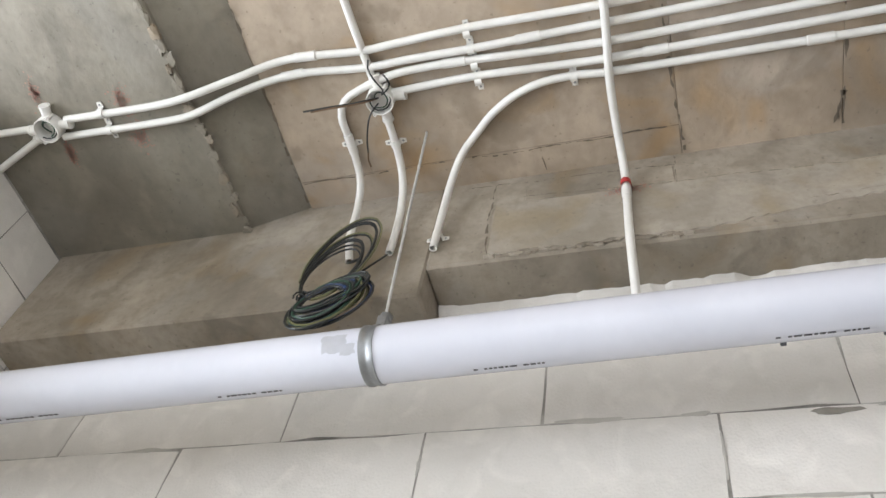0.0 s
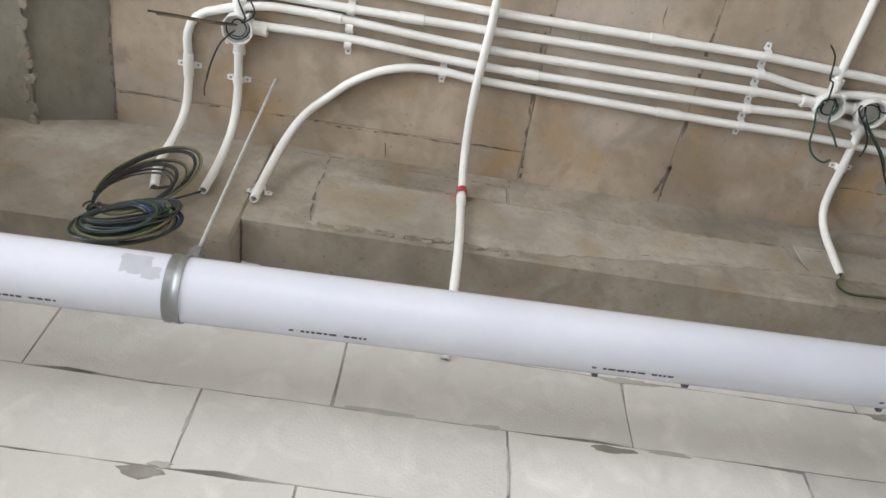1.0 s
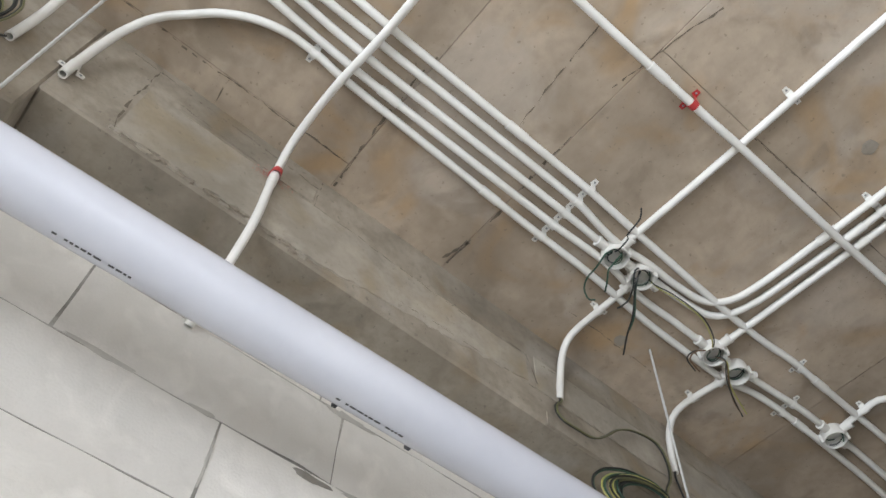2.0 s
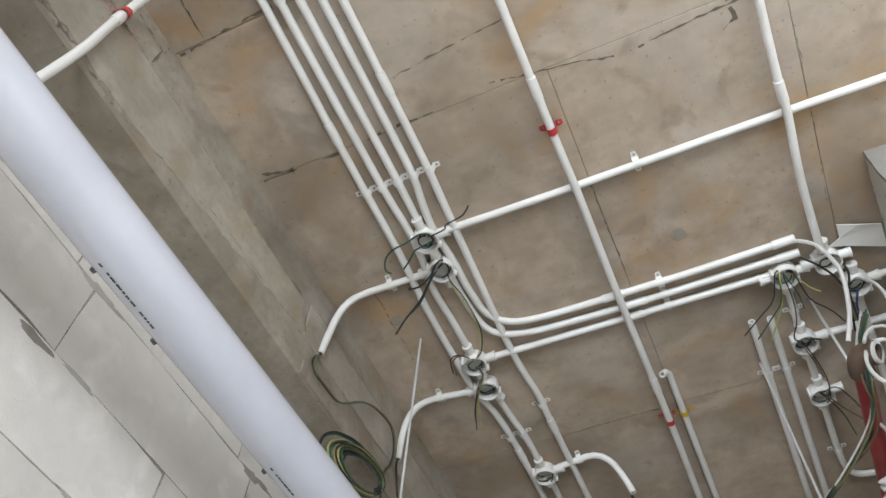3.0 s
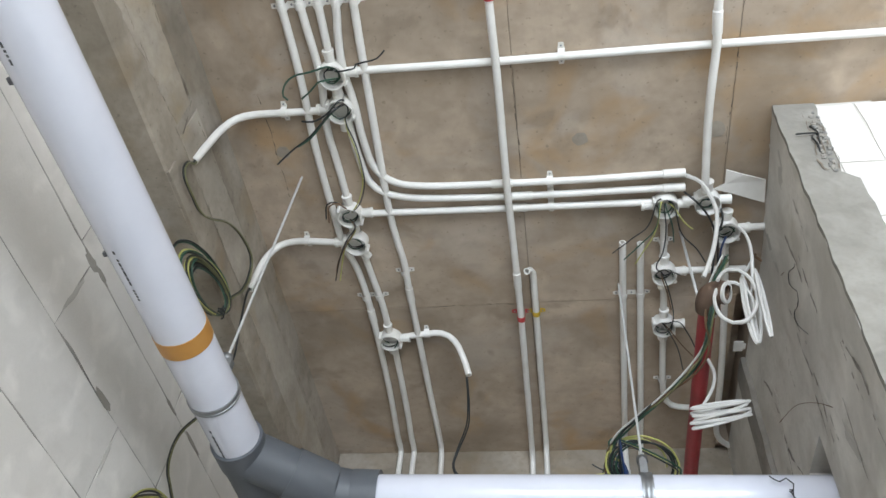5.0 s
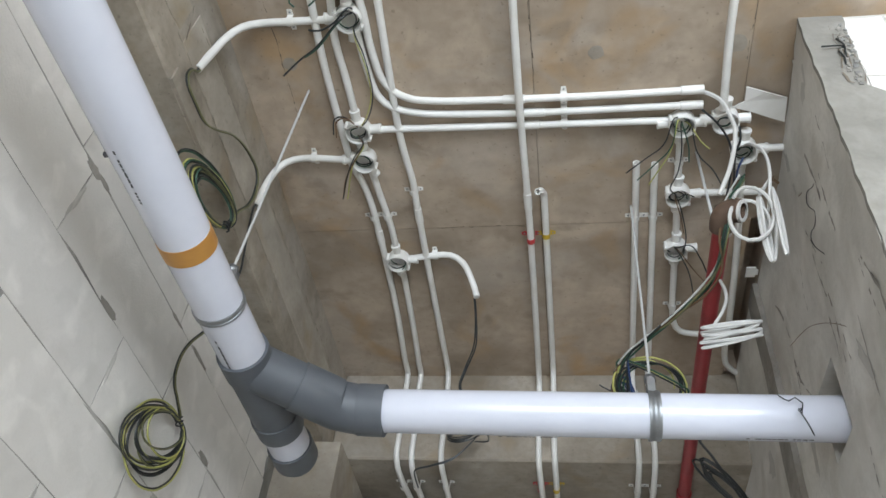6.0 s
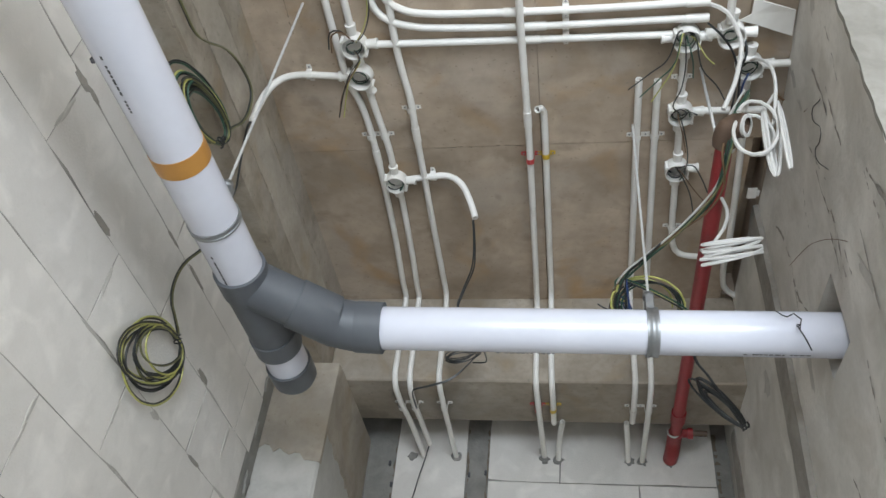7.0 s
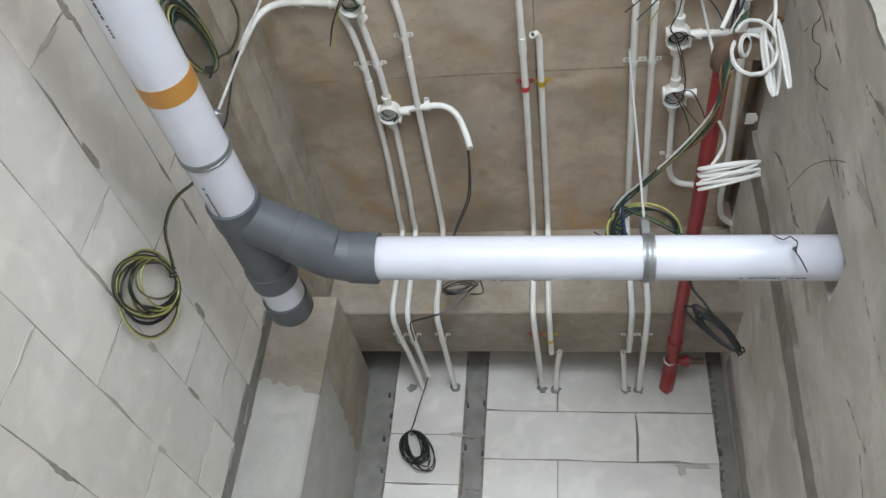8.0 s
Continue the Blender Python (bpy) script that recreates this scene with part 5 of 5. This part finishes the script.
X1 = (1, 0, 0)
for k, (y, z, w, h) in enumerate(((-0.30, 1.826, 0.09, 0.035), (-0.27, 1.845, 0.05, 0.02), (0.555, 2.027, 0.10, 0.022), (0.345, 1.955, 0.009, 0.10), (1.46, 2.046, 0.10, 0.028), (1.93, 1.832, 0.06, 0.022), (1.75, 1.437, 0.10, 0.02), (1.205, 2.14, 0.014, 0.12), (1.20, 2.235, 0.09, 0.03), (0.79, 1.84, 0.12, 0.014),
                                  (1.55, 1.95, 0.008, 0.10), (2.12, 1.64, 0.06, 0.02), (2.2, 1.84, 0.10, 0.018), (-0.95, 2.04, 0.10, 0.016), (0.0, 2.26, 0.05, 0.03), (0.62, 2.235, 0.14, 0.02), (2.10, 2.05, 0.10, 0.03), (2.35, 1.98, 0.02, 0.12), (1.50, 1.60, 0.014, 0.09))):
    smear(west, (0.0002, y, z), X1, (0, 1, 0), w, h, k, SMEAR if h > w or k % 2 else STRIP)
rg = random.Random(77)
for k in range(34):
    z = (2.24, 2.04, 1.84, 1.64, 1.44, 1.24)[k % 6]
    smear(west, (0.0001, rg.uniform(-1.4, 2.5), z + rg.uniform(-0.004, 0.004)), X1, (0, 1, 0), rg.uniform(0.05, 0.22), rg.uniform(0.006, 0.016), 500 + k, SMEAR if k % 3 else STRIP, 0.0012)
for k, (y, z) in enumerate(((1.20, 2.14), (1.545, 1.94), (1.767, 1.74), (1.505, 1.54), (0.945, 1.94), (2.105, 1.54), (0.345, 1.94), (1.80, 2.14), (2.145, 1.94), (1.167, 1.74), (-0.255, 1.94), (2.367, 1.74))):
    smear(west, (0.0001, y, z + rg.uniform(-0.03, 0.03)), X1, (0, 0.03, 1), rg.uniform(0.05, 0.11), rg.uniform(0.006, 0.013), 560 + k, SMEAR, 0.0012)
# wide mortar strip between wall and column
solid("mortar_joint", [((-0.1, 2.532, FLOOR), (-0.001, 2.62, 2.43))], MORTAR, "rough grey mortar strip between block wall and column", 0.004)
for k in range(9):
    smear(west, (0.0005, 2.545 + 0.018 * (k % 3), 2.3 - k * 0.17), X1, (0, 1, 0), 0.05, 0.09, 60 + k, None, 0.006)
# uneven top edge of the wall under the beam
def edge_filling():
    rng = random.Random(95)
    bm = bmesh.new()
    n, rows, x, z = 90, [], 0.03, 2.40
    for k in range(n + 1):
        y = -0.275 + 1.55 * k / n
        if rng.random() < 0.12:
            x = rng.uniform(0.018, 0.036)
        z = 0.6 * z + 0.4 * rng.uniform(2.388, 2.412)
        dx = rng.uniform(-0.002, 0.002)
        rows.append([bm.verts.new(q) for q in ((-0.004, y, 2.4295), (x + dx, y, 2.4295), (x + dx - 0.003, y, 2.418), (x * 0.5, y, z), (-0.004, y, z - 0.012))])
    for a, b in zip(rows, rows[1:]):
        for k in range(4):
            bm.faces.new((a[k], a[k + 1], b[k + 1], b[k]))
    for r in (rows[0], rows[-1]):
        bm.faces.new(r)
    part("wall_edge_filling", bm, AAC, west, "pale ragged filling squeezed out under the beam")


edge_filling()
# end wall: tie bars in the mortar strips, smears
NY = (0, -1, 0)
for k, (x, z) in enumerate(((0.31, 2.34), (0.327, 2.25), (0.31, 2.15), (0.318, 2.02), (0.345, 1.93), (0.635, 2.30), (0.70, 2.31), (0.636, 2.12), (0.703, 2.10), (0.315, 1.86), (1.585, 2.12), (1.583, 1.93))):
    bm = bmesh.new()
    add_box(bm, (x - 0.0045, NORTH + 0.002, z - 0.009), (x + 0.0045, NORTH + 0.03, z + 0.009), 0.001)
    part("tie_bar", bm, DARK, north, "black end of a steel tie")
for k, (x, z, w, h) in enumerate(((0.60, 2.17, 0.08, 0.02), (1.48, 2.065, 0.16, 0.022), (1.44, 2.05, 0.03, 0.06), (0.92, 2.41, 0.03, 0.05))):
    smear(north, (x, NORTH - 0.0003, z), NY, (1, 0, 0), w, h, 120 + k, SMEAR)
for k, x in enumerate((0.40, 0.58, 0.93, 0.985, 1.258, 1.305, 1.41)):
    smear(north, (x, NORTH - 0.0005, 2.372), NY, (1, 0, 0), 0.045, 0.045, 150 + k, MORTAR, 0.004)
bm = bmesh.new()
ym = NORTH + 0.0105
for k, (pts, w) in enumerate((([(0.332, ym, 2.5), (0.330, ym, 2.2), (0.333, ym, 1.6)], 0.016), ([(0.626, ym, 2.5), (0.629, ym, 2.1), (0.625, ym, 1.6)], 0.016), ([(0.706, ym, 2.5), (0.705, ym, 2.1), (0.707, ym, 1.6)], 0.014), ([(1.58, ym, 2.5), (1.583, ym, 2.1), (1.58, ym, 1.6)], 0.03),
                              ([(0.25, ym, 2.03), (0.33, ym, 2.035)], 0.008), ([(0.63, ym, 2.16), (0.705, ym, 2.165)], 0.008), ([(0.25, ym, 1.86), (0.33, ym, 1.865)], 0.008), ([(0.63, ym, 1.96), (0.705, ym, 1.955)], 0.008))):
    crack(bm, pts, w, NY, 0.003, 860 + k)
part("crack", bm, CRACK_SHADE, north, "dark broken edge of a mortar strip")
# skim coat of the alcove wall, thickening towards the jamb
def skim_x(y, z):
    front = 1.611 - 0.019 * min(1.0, max(0.0, (H - z) / 0.8))
    return front + (ALCOVE - front) * min(1.0, max(0.0, (y - JAMB) / (1.80 - JAMB)))


bm = bmesh.new()
rg = random.Random(190)
ys = [JAMB + (1.80 - JAMB) * k / 14 for k in range(15)]
zs = [H - 0.001 - 0.055 * k for k in range(26)] + [FLOOR]
rows = [[bm.verts.new((skim_x(y, z) + (rg.uniform(-0.002, 0.002) if k < 14 else 0.0), y + (rg.uniform(-0.003, 0.003) if 0 < k < 14 else 0.0), z)) for k, y in enumerate(ys)] for z in zs]
back = [[bm.verts.new((ALCOVE + 0.008, y, z)) for y in (ys[0], ys[-1])] for z in zs]
for i in range(len(zs) - 1):
    for k in range(14):
        bm.faces.new((rows[i][k], rows[i][k + 1], rows[i + 1][k + 1], rows[i + 1][k]))
    bm.faces.new((rows[i][0], rows[i + 1][0], back[i + 1][0], back[i][0]))
part("skim_coat", bm, PLASTER, alcove, "rough grey skim coat towards the jamb", True)

# jamb: ragged concrete edge strip with a broken hollow and thin bars
bm = bmesh.new()
left, right = [], []
for k in range(46):
    z = H - 0.001 - 0.03 * k if k < 45 else FLOOR
    left.append((skim_x(JAMB, z) - 0.002 + rg.uniform(-0.0025, 0.0025), z))
    right.append(((1.711 - 0.05 * (H - z) if z > 2.49 else 1.728) + rg.uniform(-0.004, 0.004), z))
for y in (JAMB - 0.007, JAMB + 0.004):
    lv, rv = [bm.verts.new((x, y, z)) for x, z in left], [bm.verts.new((x, y + 0.002 if y < JAMB else y, z)) for x, z in right]
    if y < JAMB:
        l0, r0 = lv, rv
for i in range(45):
    bm.faces.new((l0[i], l0[i + 1], r0[i + 1], r0[i]))
    bm.faces.new((l0[i], lv[i], lv[i + 1], l0[i + 1]))
    bm.faces.new((r0[i], r0[i + 1], rv[i + 1], rv[i]))
ob = mesh_object("jamb_edge", bm, JAMBC)
tagged(ob, "ragged grey concrete edge strip of the jamb", "wall edge", "", "structure")
for k in range(34):
    z = 2.50 + 0.0075 * k + rg.uniform(-0.004, 0.004)
    mid = 1.679 + 0.06 * (z - 2.5)
    smear(jambwall, (mid + rg.uniform(-0.013, 0.013), JAMB - 0.0065, z), NY, (1, 0, rg.uniform(-0.5, 0.5)), rg.uniform(0.008, 0.022), rg.uniform(0.008, 0.022), 200 + k, (MORTAR, JAMBC, STRIP)[k % 3], rg.uniform(0.0008, 0.003), "broken_edge")
bm = bmesh.new()
yj = JAMB - 0.0085
for k, (pts, w) in enumerate((([(1.672, yj, 2.748), (1.676, yj, 2.71), (1.669, yj, 2.68), (1.676, yj, 2.65), (1.668, yj, 2.60), (1.658, yj, 2.545), (1.662, yj, 2.51), (1.674, yj, 2.493), (1.690, yj, 2.502)], 0.006), ([(1.690, yj, 2.505), (1.702, yj, 2.56), (1.699, yj, 2.62), (1.706, yj, 2.70)], 0.004),
                              ([(1.674, yj, 2.66), (1.682, yj, 2.62), (1.671, yj, 2.57)], 0.009), ([(1.676, yj, 2.71), (1.690, yj, 2.70), (1.694, yj, 2.68)], 0.005), ([(1.672, yj, 2.63), (1.661, yj, 2.62)], 0.005))):
    crack(bm, pts, w, NY, 0.004, 240 + k)
part("crack", bm, CRACK_SHADE, jambwall, "dark broken hollow in the jamb")
wires("steel_bar", "thin bent dark steel bars sticking out of the broken jamb", [([(1.690, JAMB, 2.652), (1.676, JAMB - 0.012, 2.650), (1.652, JAMB - 0.016, 2.646), (1.628, JAMB - 0.018, 2.642)], B), ([(1.68, JAMB, 2.60), (1.678, JAMB - 0.012, 2.63), (1.682, JAMB - 0.012, 2.655), (1.672, JAMB - 0.01, 2.685), (1.686, JAMB - 0.002, 2.70)], B),
                                                                         ([(1.668, JAMB, 2.57), (1.670, JAMB - 0.012, 2.60), (1.664, JAMB - 0.012, 2.63), (1.674, JAMB - 0.004, 2.655)], B)], 0.0022, "steel bar")
wires("tie_wire", "bent dark tie wire at the top of the alcove wall", [([(1.625, 1.765, 2.795), (1.612, 1.76, 2.775), (1.606, 1.745, 2.765), (1.614, 1.735, 2.748), (1.628, 1.745, 2.742)], BR)], 0.004)
# plastered alcove wall: mortar streaks
for k in range(22):
    rg = random.Random(300 + k)
    y = rg.uniform(1.33, 3.1)
    z = rg.uniform(1.4, 2.75)
    x = min(ALCOVE, skim_x(y, z)) - 0.0003 if y < 2.25 else ALCOVE - 0.0123
    smear(alcove, (x, y, z), (-1, 0.07 if y < 1.8 else 0, 0), (0, rg.uniform(-0.4, 0.4), 1), rg.uniform(0.08, 0.22), rg.uniform(0.03, 0.09), 300 + k, PLASTER if k % 2 else SMEAR, 0.0012, "plaster_streak")
bm = bmesh.new()
rg = random.Random(820)
for k in range(26):
    y, z = rg.uniform(1.33, 2.2), rg.uniform(1.25, 2.7)
    if 1.76 < y < 2.0 and 1.9 < z < 2.45:
        y -= 0.3
    pts, lean = [], rg.uniform(-0.35, 0.35)
    for j in range(4):
        pts.append((min(ALCOVE, skim_x(y, z)) - 0.0005, y, z))
        z -= rg.uniform(0.03, 0.08)
        y += lean * 0.06 + rg.uniform(-0.014, 0.014)
    crack(bm, pts, rg.uniform(0.006, 0.018), (-1, 0.07, 0), 0.003, 830 + k)
part("trowel_crease", bm, STRIP, alcove, "dark creases left by the trowel")

# cracks, shuttering joints and painted shadow lines of the slab and beams, red chalk marks
bm = bmesh.new()
D = (0, 0, -1)
zc = H - 0.0018
for k, (pts, w) in enumerate((([(0.17, 0.742, zc), (0.40, 0.745, zc), (0.66, 0.735, zc)], 0.007), ([(0.80, 0.72, zc), (0.957, 0.745, zc), (1.126, 0.778, zc), (1.30, 0.765, zc), (1.455, 0.752, zc)], 0.006), ([(0.16, 0.72, zc), (0.26, 0.742, zc)], 0.012),
                              ([(1.511, 0.9, zc), (1.513, 1.1, zc), (1.508, 1.37, zc)], 0.0022), ([(0.60, 0.62, zc), (0.75, 0.60, zc), (0.9, 0.585, zc)], 0.004), ([(0.16, 0.366, zc), (0.25, 0.36, zc), (0.38, 0.352, zc), (0.60, 0.35, zc)], 0.006),
                              ([(0.232, -0.68, zc), (0.232, -0.24, zc), (0.23, 0.0, zc), (0.236, 0.33, zc)], 0.004), ([(0.232, 0.003, zc), (0.16, 0.003, zc)], 0.006), ([(0.17, -0.69, zc), (0.5, -0.688, zc), (0.9, -0.683, zc)], 0.007),
                              # the run at x 0.95 paints the shadow line beside the crossing conduit
                              ([(0.95, 1.08, zc), (0.952, 1.2, zc), (0.955, 1.40, zc)], 0.003), ([(1.37, 0.62, zc), (1.38, 0.72, zc), (1.395, 0.80, zc), (1.36, 0.815, zc)], 0.010), ([(0.62, 1.93, zc), (0.9, 1.93, zc)], 0.0025), ([(0.27, 1.1, zc), (0.275, 1.5, zc)], 0.0025))):
    crack(bm, pts, w * 1.45, D, 0.0025, k)
part("crack", bm, CRACK_SHADE, slab)
bm = bmesh.new()
xb = BEAM_X + 0.0028
# the long line near z 2.66 paints the shade of the beam's step
for k, (pts, w) in enumerate((([(xb, -0.20, 2.770), (xb, 0.0, 2.762), (xb, 0.337, 2.745)], 0.006), ([(xb, 0.337, 2.79), (xb, 0.338, 2.72), (xb, 0.337, 2.66)], 0.006), ([(xb, -0.13, 2.77), (xb, -0.137, 2.60), (xb, -0.126, 2.44)], 0.012), ([(xb, -0.05, 2.69), (xb, 0.337, 2.664), (xb, 0.8, 2.645), (xb, 1.036, 2.655)], 0.004),
                              ([(xb, 0.93, 2.652), (xb, 1.04, 2.661)], 0.012), ([(xb, 1.04, 2.66), (xb, 1.06, 2.60), (xb, 1.07, 2.56)], 0.009), ([(xb, 1.10, 2.66), (xb, 1.5, 2.68), (xb, 2.1, 2.69), (xb, 2.65, 2.69)], 0.005), ([(xb, -0.12, 2.442), (xb, 0.2, 2.448), (xb, 0.35, 2.446)], 0.012),
                              ([(xb, 0.6, 2.52), (xb, 1.2, 2.545), (xb, 1.9, 2.54)], 0.004))):
    crack(bm, pts, w * 0.8, (1, 0, 0), 0.0025, 40 + k)
part("crack", bm, CRACK_SHADE, wb)


def chalk(parent, centre, normal, along, w, h, seed):
    """A dusty smudge: many small flecks, denser in the middle."""
    rng = random.Random(seed)
    normal, along = Vector(normal).normalized(), Vector(along).normalized()
    up = normal.cross(along)
    bm = bmesh.new()
    for k in range(150):
        q = Vector(centre) + along * rng.gauss(0, w / 4) + up * rng.gauss(0, h / 4) + normal * 0.0006
        a, e = rng.uniform(0, 3.14), rng.uniform(0.0012, 0.0042)
        ring = [bm.verts.new(q + (along * math.cos(a + j * 1.257) + up * math.sin(a + j * 1.257)) * e * rng.uniform(0.6, 1.2)) for j in range(5)]
        bm.faces.new(ring)
    part("chalk_mark", bm, REDMARK, parent, "smudged red chalk mark")


for k, (x, y, a, w, h) in enumerate(((0.668, -1.290, (1, 0.1, 0), 0.085, 0.032), (0.612, -1.052, (1, 0.25, 0), 0.075, 0.05), (0.500, -1.052, (1, 0.2, 0), 0.075, 0.05), (0.485, -1.283, (1, 0.1, 0), 0.07, 0.03))):
    chalk(slab, (x, y, LOW), D, a, w, h, 70 + k)
chalk(wb, (BEAM_X + 0.0045, 0.213, 2.652), (1, 0, 0), (0, 1, 0), 0.10, 0.03, 77)

# pale plaster spots and patches under the slab
for k, (x, y, r) in enumerate(((1.122, 1.323, 0.03), (1.475, 1.322, 0.036), (0.295, 1.30, 0.03))):
    smear(slab, (x, y, H - 0.0023), D, (1, 0, 0), r * 1.4, r * 1.4, 400 + k, BEAM_SKIM, 0.0006, "plaster_spot", 0.2)

# ragged mortar lip along the edge of the lower slab field
rg = random.Random(611)
for k in range(26):
    x = 0.12 + 0.036 * k + rg.uniform(-0.01, 0.01)
    smear(slab, (x, -0.868 + rg.uniform(-0.012, 0.012), LOW - 0.0005), D, (1, 0, 0), rg.uniform(0.03, 0.075), rg.uniform(0.012, 0.045), 620 + k, SLAB_GREY if k % 3 else BEAM, rg.uniform(0.003, 0.009), "ragged_edge")
for k in range(22):
    y = -0.12 + 0.022 * k
    smear(wb, (BEAM_X, y, BEAM_Z + 0.014 + rg.uniform(-0.006, 0.006)), X1, (0, 1, 0), rg.uniform(0.02, 0.05), rg.uniform(0.008, 0.022), 660 + k, BEAM if k % 3 else BEAM_SKIM, rg.uniform(0.002, 0.006), "ragged_edge")
